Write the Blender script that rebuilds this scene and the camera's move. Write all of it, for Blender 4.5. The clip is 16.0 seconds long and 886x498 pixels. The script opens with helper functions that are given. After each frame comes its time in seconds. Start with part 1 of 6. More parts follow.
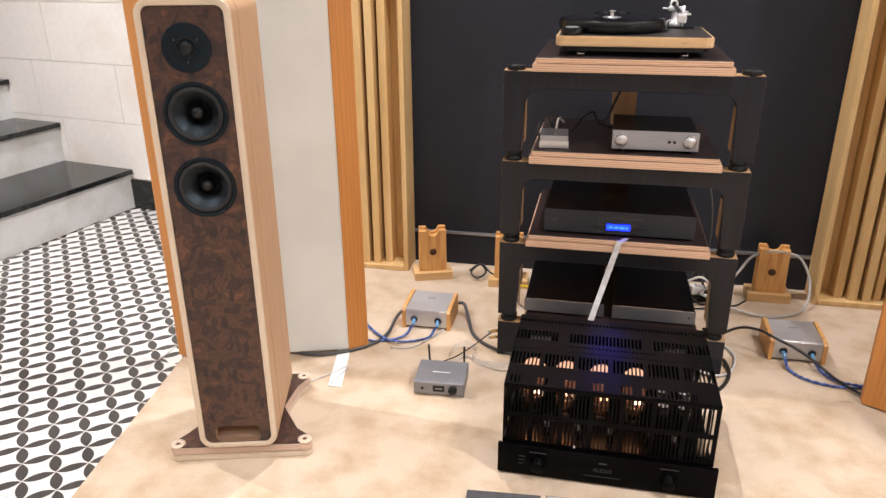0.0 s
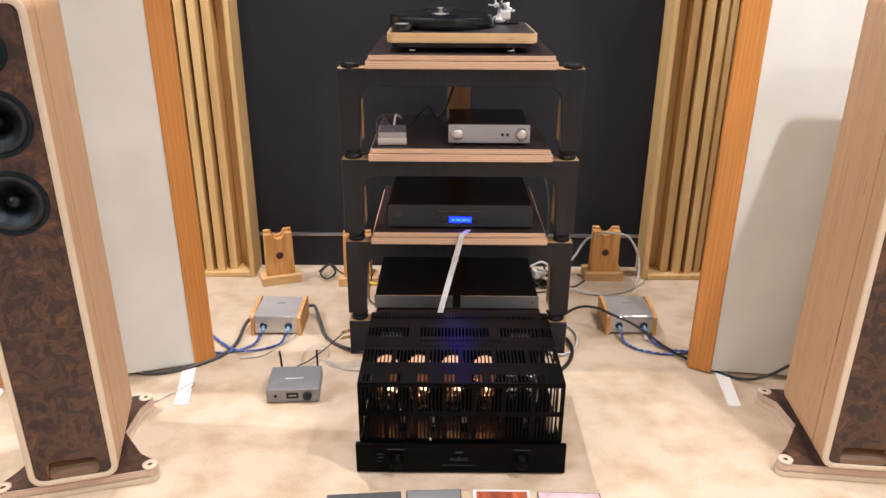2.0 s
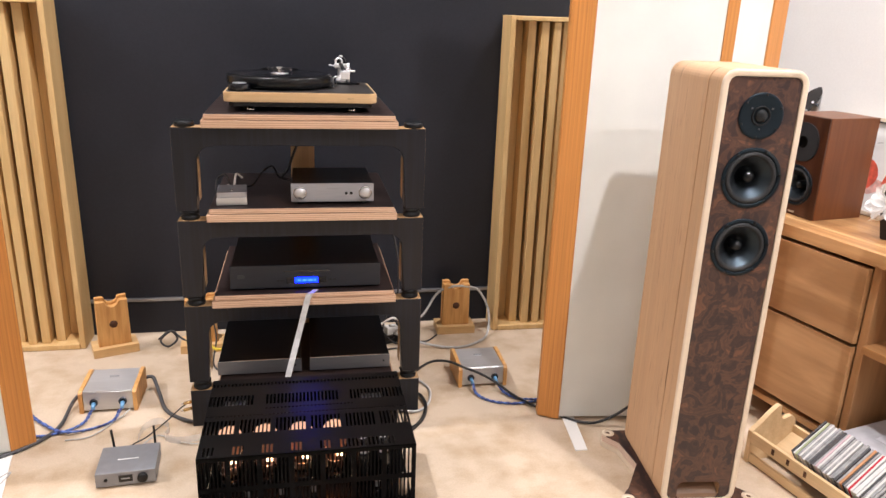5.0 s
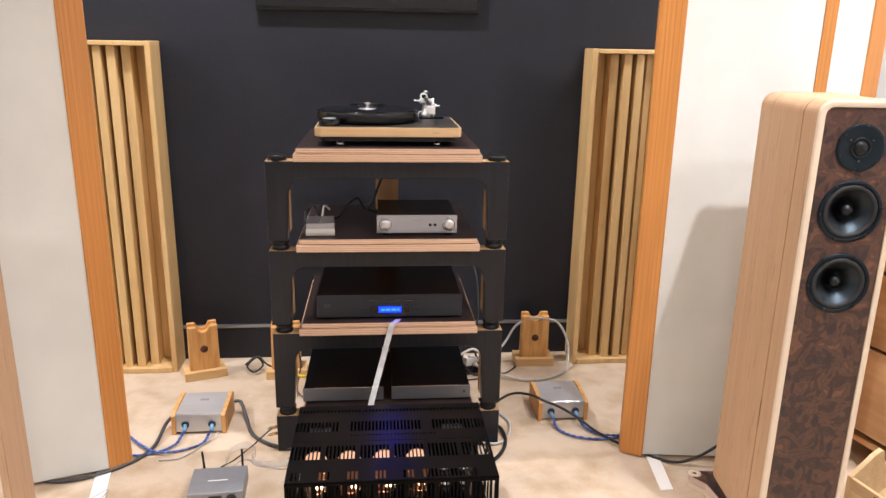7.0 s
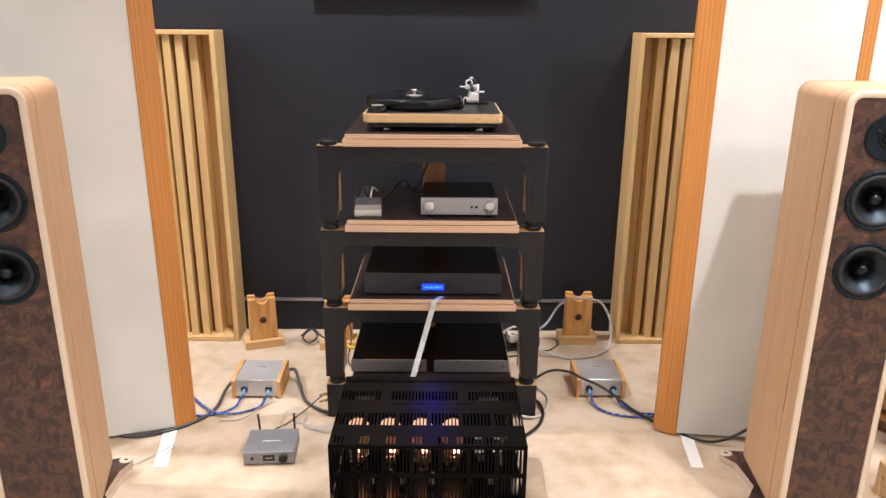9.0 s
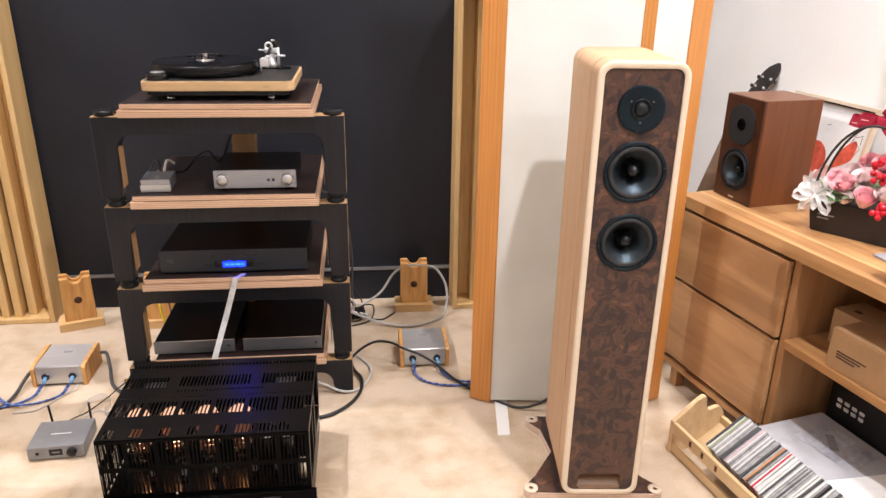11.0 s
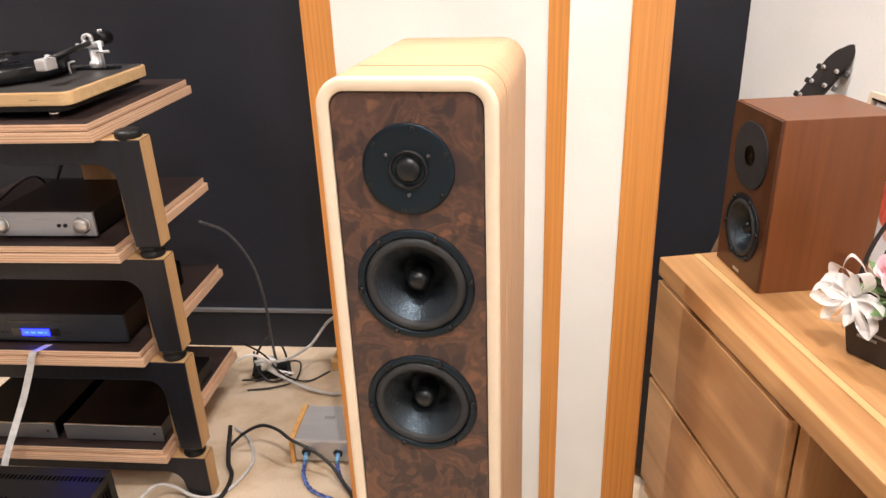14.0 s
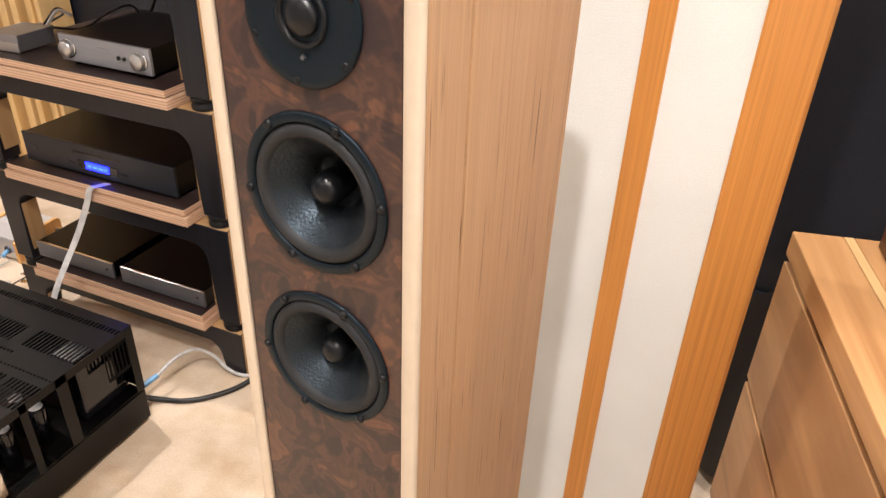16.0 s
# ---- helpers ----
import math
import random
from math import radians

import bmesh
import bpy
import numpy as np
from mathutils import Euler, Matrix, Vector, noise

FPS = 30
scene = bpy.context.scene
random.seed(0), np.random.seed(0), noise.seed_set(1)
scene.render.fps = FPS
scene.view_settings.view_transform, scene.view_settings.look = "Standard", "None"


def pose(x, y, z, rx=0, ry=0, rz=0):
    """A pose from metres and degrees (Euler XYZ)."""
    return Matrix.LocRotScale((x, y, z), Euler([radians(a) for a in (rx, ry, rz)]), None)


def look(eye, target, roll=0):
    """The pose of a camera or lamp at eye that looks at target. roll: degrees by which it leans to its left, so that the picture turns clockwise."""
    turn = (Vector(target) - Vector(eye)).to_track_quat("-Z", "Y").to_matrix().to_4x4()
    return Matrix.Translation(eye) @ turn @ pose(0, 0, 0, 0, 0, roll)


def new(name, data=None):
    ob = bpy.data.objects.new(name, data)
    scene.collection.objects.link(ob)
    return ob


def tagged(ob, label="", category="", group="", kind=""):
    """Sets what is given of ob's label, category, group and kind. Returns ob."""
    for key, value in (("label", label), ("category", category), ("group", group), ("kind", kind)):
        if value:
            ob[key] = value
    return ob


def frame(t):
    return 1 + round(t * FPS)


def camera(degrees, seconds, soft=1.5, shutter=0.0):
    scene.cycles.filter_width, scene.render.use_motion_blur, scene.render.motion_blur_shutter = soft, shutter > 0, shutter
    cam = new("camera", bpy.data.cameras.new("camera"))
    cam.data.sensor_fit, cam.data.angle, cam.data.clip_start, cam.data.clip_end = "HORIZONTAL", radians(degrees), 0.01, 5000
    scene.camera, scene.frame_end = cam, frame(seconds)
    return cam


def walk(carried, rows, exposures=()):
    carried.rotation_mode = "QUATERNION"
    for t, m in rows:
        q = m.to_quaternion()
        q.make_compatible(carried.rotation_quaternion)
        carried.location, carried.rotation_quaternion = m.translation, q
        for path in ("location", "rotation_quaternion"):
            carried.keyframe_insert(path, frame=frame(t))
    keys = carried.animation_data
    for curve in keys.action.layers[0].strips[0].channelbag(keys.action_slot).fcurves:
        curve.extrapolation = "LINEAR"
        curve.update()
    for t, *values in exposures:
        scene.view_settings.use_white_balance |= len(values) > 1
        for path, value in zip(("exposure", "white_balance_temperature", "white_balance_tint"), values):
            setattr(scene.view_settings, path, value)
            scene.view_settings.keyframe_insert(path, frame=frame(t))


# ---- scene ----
cam = camera(62.7, 16.0)
PATH = [
    (0, (0.058, 0.011, 1.259), (-0.342, 1.823, 0.513), -0.4),
    (0.5, (0.062, 0.017, 1.261), (-0.245, 1.841, 0.501), -0.3),
    (1, (0.073, 0.019, 1.268), (-0.146, 1.853, 0.499), -0.3),
    (1.5, (0.081, 0.025, 1.262), (-0.038, 1.87, 0.5), -0.2),
    (2, (0.086, 0.024, 1.263), (0.079, 1.875, 0.506), 0.3),
    (2.5, (0.106, 0.037, 1.269), (0.216, 1.884, 0.51), 1.0),
    (3, (0.123, 0.044, 1.265), (0.35, 1.886, 0.518), 1.6),
    (3.5, (0.142, 0.042, 1.266), (0.455, 1.881, 0.544), 2.1),
    (4, (0.137, 0.043, 1.267), (0.514, 1.884, 0.584), 2.4),
    (6.5, (0.115, 0.024, 1.28), (0.386, 1.929, 0.736), 1.4),
    (7, (0.096, 0.025, 1.279), (0.274, 1.943, 0.743), 1.0),
    (7.5, (0.102, 0.015, 1.279), (0.175, 1.94, 0.743), 0.7),
    (8, (0.105, -0.007, 1.291), (0.102, 1.916, 0.743), 0.5),
    (10.5, (0.426, -0.148, 1.358), (0.495, 1.724, 0.659), -0.9),
    (11, (0.54, -0.001, 1.363), (0.755, 1.852, 0.641), 0.9),
    (11.5, (0.594, 0.112, 1.361), (0.902, 1.947, 0.63), 3.1),
    (12, (0.735, 0.256, 1.34), (1.02, 2.088, 0.591), 1.6),
    (12.5, (0.912, 0.374, 1.338), (1.14, 2.213, 0.585), -1.2),
    (13, (1.037, 0.468, 1.332), (1.208, 2.318, 0.593), -3.4),
    (13.5, (1.161, 0.638, 1.326), (1.2, 2.492, 0.577), -2.9),
    (14, (1.267, 0.763, 1.32), (1.07, 2.587, 0.524), -2.2),
    (14.5, (1.412, 0.855, 1.317), (0.992, 2.615, 0.466), -1.7),
    (15, (1.479, 0.938, 1.294), (0.902, 2.636, 0.41), -2.0),
    (15.5, (1.451, 1.016, 1.254), (0.831, 2.675, 0.326), -0.1),
    (16, (1.449, 1.084, 1.208), (0.793, 2.67, 0.181), 2.3),
]
walk(cam, [(t, look(eye, target, roll)) for t, eye, target, roll in PATH], [(0, 0.46, 6450, 10), (4.0, 0.47, 6400, 10), (7.0, 0.54, 6350, 10), (12.0, 0.53, 6500, 10), (14.0, 0.53, 6850, 10), (16.0, 0.50, 6800, 10)])


# ---- world and lamps ----
world = bpy.data.worlds.new("world")
scene.world = world
world.use_nodes = True
world.node_tree.nodes["Background"].inputs[0].default_value = (0.9, 0.95, 1.0, 1)
world.node_tree.nodes["Background"].inputs[1].default_value = 0.2

CEIL = 2.75
# x, y, watts and beam angle of each lamp in the ceiling
# the one at (1.6, 2.35) is added to brighten sideboard and side wall
LAMPS = ((1.31, 0.92, 121, 136), (-1.15, 0.75, 31, 136), (0.1, -0.5, 35, 136), (1.22, -1.3, 42, 136), (-1.15, -1.3, 42, 136), (-2.5, 1.9, 180, 136), (-2.5, 0.0, 108, 136), (1.82, 0.27, 86, 136), (1.6, 2.35, 66, 136), (-0.42, 2.28, 128, 170))
DOWNLIGHTS = [k[:2] for k in LAMPS]


def lamp(x, y, watts, beam, radius=0.035):
    d = bpy.data.lights.new("downlight_lamp", "SPOT")
    d.energy, d.shadow_soft_size, d.spot_size, d.spot_blend, d.color = watts, radius, radians(beam), 0.9, (1.0, 0.952, 0.958)
    ob = new("downlight_lamp", d)
    ob.matrix_world = pose(x, y, CEIL - 0.03)
    return ob


for lx, ly, watts, beam in LAMPS:
    lamp(lx, ly, watts, beam)

# ---- materials ----


def mat(name, color, rough=0.6, metal=0.0, var=0.12, scale=8.0, stretch=(1, 1, 1), bump=0.0, bscale=60.0, second=None, mix=(0.4, 0.6), spec=None, coords="Object"):
    """A surface with two scales of variation: a coarse one that mixes towards a second colour, and a fine one in brightness and bump."""
    m = bpy.data.materials.new(name)
    m.use_nodes = True
    n, l = m.node_tree.nodes, m.node_tree.links
    b = n["Principled BSDF"]
    tc = n.new("ShaderNodeTexCoord")
    mp = n.new("ShaderNodeMapping")
    mp.inputs["Scale"].default_value = stretch
    l.new(tc.outputs[coords], mp.inputs["Vector"])
    n1 = n.new("ShaderNodeTexNoise")
    n1.inputs["Scale"].default_value, n1.inputs["Detail"].default_value = scale, 5
    l.new(mp.outputs[0], n1.inputs["Vector"])
    n2 = n.new("ShaderNodeTexNoise")
    n2.inputs["Scale"].default_value, n2.inputs["Detail"].default_value = bscale, 4
    l.new(mp.outputs[0], n2.inputs["Vector"])
    ramp = n.new("ShaderNodeValToRGB")
    second = second or tuple(c * (1 - 2 * var) for c in color)
    ramp.color_ramp.elements[0].position, ramp.color_ramp.elements[1].position = mix
    ramp.color_ramp.elements[0].color, ramp.color_ramp.elements[1].color = (*second, 1), (*color, 1)
    l.new(n1.outputs["Fac"], ramp.inputs[0])
    mr = n.new("ShaderNodeMapRange")
    mr.inputs["From Min"].default_value, mr.inputs["From Max"].default_value = 0.3, 0.7
    mr.inputs["To Min"].default_value, mr.inputs["To Max"].default_value = 1 - var, 1 + var
    l.new(n2.outputs["Fac"], mr.inputs["Value"])
    mul = n.new("ShaderNodeVectorMath")
    mul.operation = "SCALE"
    l.new(ramp.outputs["Color"], mul.inputs[0])
    l.new(mr.outputs[0], mul.inputs["Scale"])
    l.new(mul.outputs[0], b.inputs["Base Color"])
    b.inputs["Metallic"].default_value = metal
    r2 = n.new("ShaderNodeMapRange")
    r2.inputs["To Min"].default_value, r2.inputs["To Max"].default_value = max(0.02, rough - 0.07), min(1, rough + 0.07)
    l.new(n1.outputs["Fac"], r2.inputs["Value"])
    l.new(r2.outputs[0], b.inputs["Roughness"])
    if spec is not None:
        b.inputs["Specular IOR Level"].default_value = spec
    if bump:
        bp = n.new("ShaderNodeBump")
        bp.inputs["Strength"].default_value, bp.inputs["Distance"].default_value = bump, 0.002
        l.new(n2.outputs["Fac"], bp.inputs["Height"])
        l.new(bp.outputs[0], b.inputs["Normal"])
    return m


def glow(name, color, strength):
    m = bpy.data.materials.new(name)
    m.use_nodes = True
    b = m.node_tree.nodes["Principled BSDF"]
    b.inputs["Base Color"].default_value = (*[0.3 * c for c in color], 1)
    b.inputs["Emission Color"].default_value, b.inputs["Emission Strength"].default_value = (*color, 1), strength
    return m


def wood(name, light, dark, rough=0.45, grain=(1, 1, 0.06), scale=45.0, bump=0.15, contrast=(0.3, 0.7), var=0.06):
    """Wood with its grain drawn out along one axis."""
    return mat(name, light, rough, 0, var, scale, grain, bump, scale * 6, dark, contrast)


def burl(name):
    """Burl veneer: swirling rings and dark eyes on a reddish brown ground."""
    m = bpy.data.materials.new(name)
    m.use_nodes = True
    n, l = m.node_tree.nodes, m.node_tree.links
    b = n["Principled BSDF"]
    tc = n.new("ShaderNodeTexCoord")

    def noise(scale, detail, distortion):
        k = n.new("ShaderNodeTexNoise")
        k.inputs["Scale"].default_value, k.inputs["Detail"].default_value, k.inputs["Distortion"].default_value = scale, detail, distortion
        l.new(tc.outputs["Object"], k.inputs["Vector"])
        return k.outputs["Fac"]

    def calc(op, a, c, d=None):
        k = n.new("ShaderNodeMath")
        k.operation = op
        for q, v in enumerate((a, c, d)):
            if isinstance(v, (int, float)):
                k.inputs[q].default_value = v
            elif v is not None:
                l.new(v, k.inputs[q])
        return k.outputs[0]

    big, fine, wide = noise(18, 3, 1.5), noise(70, 5, 0.8), noise(4.5, 2, 0.6)
    rings = calc("SINE", calc("MULTIPLY", calc("ADD", big, calc("MULTIPLY", fine, 0.06)), 38.0), 0)
    eyes = calc("MULTIPLY", calc("SUBTRACT", big, 0.5), 1.6)
    tone = calc("ADD", calc("MULTIPLY_ADD", rings, 0.15, 0.40), calc("MULTIPLY", calc("SUBTRACT", fine, 0.5), 0.42))
    tone = calc("ADD", calc("ADD", tone, eyes), calc("MULTIPLY", calc("SUBTRACT", wide, 0.5), 0.35))
    # dark knots of uneven size, strewn thinly
    warp = n.new("ShaderNodeTexNoise")
    warp.inputs["Scale"].default_value, warp.inputs["Detail"].default_value = 26, 2
    l.new(tc.outputs["Object"], warp.inputs["Vector"])
    off = n.new("ShaderNodeVectorMath")
    off.operation = "MULTIPLY_ADD"
    off.inputs[1].default_value = (0.022, 0.022, 0.022)
    l.new(warp.outputs["Color"], off.inputs[0])
    l.new(tc.outputs["Object"], off.inputs[2])
    flat = n.new("ShaderNodeMapping")
    flat.inputs["Scale"].default_value = (1.5, 0.0, 0.8)
    l.new(off.outputs[0], flat.inputs["Vector"])
    cell = n.new("ShaderNodeTexVoronoi")
    cell.inputs["Scale"].default_value = 30
    l.new(flat.outputs[0], cell.inputs["Vector"])
    pick = n.new("ShaderNodeSeparateXYZ")
    l.new(cell.outputs["Color"], pick.inputs[0])
    spot = n.new("ShaderNodeMapRange")
    spot.inputs["From Min"].default_value, spot.inputs["From Max"].default_value = 0.42, 0.24
    l.new(cell.outputs["Distance"], spot.inputs["Value"])
    tone = calc("SUBTRACT", tone, calc("MULTIPLY", calc("MULTIPLY", spot.outputs[0], calc("GREATER_THAN", pick.outputs[0], 0.58)), 0.62))
    ramp = n.new("ShaderNodeValToRGB")
    e = ramp.color_ramp.elements
    e[0].position, e[0].color = 0.05, (0.032, 0.0205, 0.0205, 1)
    e[1].position, e[1].color = 0.95, (0.160, 0.073, 0.042, 1)
    k = e.new(0.32)
    k.color = (0.054, 0.030, 0.0245, 1)
    k = e.new(0.52)
    k.color = (0.078, 0.040, 0.029, 1)
    l.new(tone, ramp.inputs[0])
    l.new(ramp.outputs[0], b.inputs["Base Color"])
    b.inputs["Roughness"].default_value, b.inputs["Specular IOR Level"].default_value = 0.3, 0.36
    bp = n.new("ShaderNodeBump")
    bp.inputs["Strength"].default_value, bp.inputs["Distance"].default_value = 0.06, 0.001
    l.new(fine, bp.inputs["Height"])
    l.new(bp.outputs[0], b.inputs["Normal"])
    return m


def laminate(name, light, dark, void):
    """Thin wood layers stacked along y, that run round the cabinet, with long dark voids in some of them."""
    m = bpy.data.materials.new(name)
    m.use_nodes = True
    n, l = m.node_tree.nodes, m.node_tree.links
    b = n["Principled BSDF"]
    tc = n.new("ShaderNodeTexCoord")

    def noise(stretch, detail, shift=0.0):
        mp = n.new("ShaderNodeMapping")
        mp.inputs["Scale"].default_value, mp.inputs["Location"].default_value = stretch, (shift, shift, shift)
        l.new(tc.outputs["Object"], mp.inputs["Vector"])
        k = n.new("ShaderNodeTexNoise")
        k.inputs["Scale"].default_value, k.inputs["Detail"].default_value = 1.0, detail
        l.new(mp.outputs[0], k.inputs["Vector"])
        return k.outputs["Fac"]

    def ramp(fac, p0, p1, c0, c1):
        k = n.new("ShaderNodeValToRGB")
        k.color_ramp.elements[0].position, k.color_ramp.elements[1].position = p0, p1
        k.color_ramp.elements[0].color, k.color_ramp.elements[1].color = (*c0, 1), (*c1, 1)
        l.new(fac, k.inputs[0])
        return k.outputs[0]

    layers = noise((0.5, 420, 0.5), 2)
    wide = noise((0.8, 60, 0.8), 2, 3.0)
    fibre = noise((60, 900, 9), 3)
    streak = noise((5.0, 400, 7.5), 1, 7.0)

    def mixed(fac, a, c, kind="MIX"):
        k = n.new("ShaderNodeMix")
        k.data_type, k.blend_type = "RGBA", kind
        if isinstance(fac, float):
            k.inputs[0].default_value = fac
        else:
            l.new(fac, k.inputs[0])
        l.new(a, k.inputs[6])
        l.new(c, k.inputs[7])
        return k.outputs[2]

    ground = ramp(layers, 0.28, 0.60, tuple(0.5 * (p + q) for p, q in zip(dark, light)), light)
    ground = mixed(0.55, ground, ramp(wide, 0.36, 0.64, tuple(0.80 * c for c in light), light), "MULTIPLY")
    ground = mixed(0.5, ground, ramp(fibre, 0.3, 0.7, (0.78, 0.76, 0.74), (1.12, 1.12, 1.12)), "MULTIPLY")
    lift = n.new("ShaderNodeVectorMath")
    lift.operation = "SCALE"
    lift.inputs["Scale"].default_value = 1.28
    l.new(ground, lift.inputs[0])
    mask = ramp(streak, 0.70, 0.75, (0, 0, 0), (1, 1, 1))
    k = n.new("ShaderNodeMix")
    k.data_type = "RGBA"
    l.new(mask, k.inputs[0])
    l.new(lift.outputs[0], k.inputs[6])
    k.inputs[7].default_value = (*void, 1)
    l.new(k.outputs[2], b.inputs["Base Color"])
    b.inputs["Roughness"].default_value = 0.5
    bp = n.new("ShaderNodeBump")
    bp.inputs["Strength"].default_value, bp.inputs["Distance"].default_value = 0.25, 0.001
    l.new(layers, bp.inputs["Height"])
    l.new(bp.outputs[0], b.inputs["Normal"])
    return m


def ply(name, light, dark, pitch):
    """Plywood edge: thin layers stacked along z, light and dark in turn."""
    m = bpy.data.materials.new(name)
    m.use_nodes = True
    n, l = m.node_tree.nodes, m.node_tree.links
    b = n["Principled BSDF"]
    tc = n.new("ShaderNodeTexCoord")
    w = n.new("ShaderNodeTexWave")
    w.bands_direction = "Z"
    w.inputs["Scale"].default_value, w.inputs["Distortion"].default_value, w.inputs["Detail"].default_value = 0.314 / pitch, 0.5, 2
    w.inputs["Detail Scale"].default_value = 2
    l.new(tc.outputs["Object"], w.inputs["Vector"])
    mp = n.new("ShaderNodeMapping")
    mp.inputs["Scale"].default_value = (6, 6, 300)
    l.new(tc.outputs["Object"], mp.inputs["Vector"])
    nz = n.new("ShaderNodeTexNoise")
    nz.inputs["Scale"].default_value, nz.inputs["Detail"].default_value = 3, 4
    l.new(mp.outputs[0], nz.inputs["Vector"])
    ramp = n.new("ShaderNodeValToRGB")
    ramp.color_ramp.elements[0].position, ramp.color_ramp.elements[1].position = 0.15, 0.75
    ramp.color_ramp.elements[0].color, ramp.color_ramp.elements[1].color = (*dark, 1), (*light, 1)
    mx = n.new("ShaderNodeMath")
    mx.operation = "MULTIPLY_ADD"
    mx.inputs[1].default_value = 0.45
    l.new(nz.outputs["Fac"], mx.inputs[0])
    hf = n.new("ShaderNodeMath")
    hf.operation = "MULTIPLY"
    hf.inputs[1].default_value = 0.6
    l.new(w.outputs["Fac"], hf.inputs[0])
    l.new(hf.outputs[0], mx.inputs[2])
    l.new(mx.outputs[0], ramp.inputs[0])
    l.new(ramp.outputs[0], b.inputs["Base Color"])
    b.inputs["Roughness"].default_value = 0.5
    return m


def flowing(name, light, dark, pitch):
    """Upright boards with drawn-out, wavering growth rings that close into arches here and there."""
    m = bpy.data.materials.new(name)
    m.use_nodes = True
    n, l = m.node_tree.nodes, m.node_tree.links
    b = n["Principled BSDF"]
    tc = n.new("ShaderNodeTexCoord")

    def mapped(stretch):
        mp = n.new("ShaderNodeMapping")
        mp.inputs["Scale"].default_value = stretch
        l.new(tc.outputs["Object"], mp.inputs["Vector"])
        return mp.outputs[0]

    w = n.new("ShaderNodeTexWave")
    w.bands_direction, w.wave_profile = "X", "SAW"
    w.inputs["Scale"].default_value, w.inputs["Distortion"].default_value = 0.314 / pitch, 4.5
    w.inputs["Detail"].default_value, w.inputs["Detail Scale"].default_value, w.inputs["Detail Roughness"].default_value = 1.5, 0.55, 0.4
    l.new(mapped((1, 0.7, 0.045)), w.inputs["Vector"])
    fibre = n.new("ShaderNodeTexNoise")
    fibre.inputs["Scale"].default_value, fibre.inputs["Detail"].default_value = 320, 3
    l.new(mapped((1, 1, 0.012)), fibre.inputs["Vector"])
    tint = n.new("ShaderNodeTexNoise")
    tint.inputs["Scale"].default_value, tint.inputs["Detail"].default_value = 9, 2
    l.new(mapped((1, 1, 0.12)), tint.inputs["Vector"])
    grain = n.new("ShaderNodeValToRGB")
    e = grain.color_ramp.elements
    e[0].position, e[0].color = 0.25, (*light, 1)
    e[1].position, e[1].color = 0.97, (*dark, 1)
    l.new(w.outputs["Fac"], grain.inputs[0])
    plain = n.new("ShaderNodeMix")
    plain.data_type = "RGBA"
    plain.inputs[7].default_value = (*[0.72 * p + 0.28 * q for p, q in zip(light, dark)], 1)
    part_of = n.new("ShaderNodeMapRange")
    part_of.inputs["From Min"].default_value, part_of.inputs["From Max"].default_value = 0.38, 0.62
    part_of.inputs["To Min"].default_value, part_of.inputs["To Max"].default_value = 0.35, 0.95
    l.new(tint.outputs["Fac"], part_of.inputs["Value"])
    l.new(part_of.outputs[0], plain.inputs[0])
    l.new(grain.outputs[0], plain.inputs[6])
    fine = n.new("ShaderNodeMapRange")
    fine.inputs["From Min"].default_value, fine.inputs["From Max"].default_value = 0.3, 0.7
    fine.inputs["To Min"].default_value, fine.inputs["To Max"].default_value = 0.88, 1.12
    l.new(fibre.outputs["Fac"], fine.inputs["Value"])
    out = n.new("ShaderNodeVectorMath")
    out.operation = "SCALE"
    l.new(plain.outputs[2], out.inputs[0])
    l.new(fine.outputs[0], out.inputs["Scale"])
    l.new(out.outputs[0], b.inputs["Base Color"])
    b.inputs["Roughness"].default_value = 0.42
    bp = n.new("ShaderNodeBump")
    bp.inputs["Strength"].default_value, bp.inputs["Distance"].default_value = 0.12, 0.001
    l.new(fibre.outputs["Fac"], bp.inputs["Height"])
    l.new(bp.outputs[0], b.inputs["Normal"])
    return m


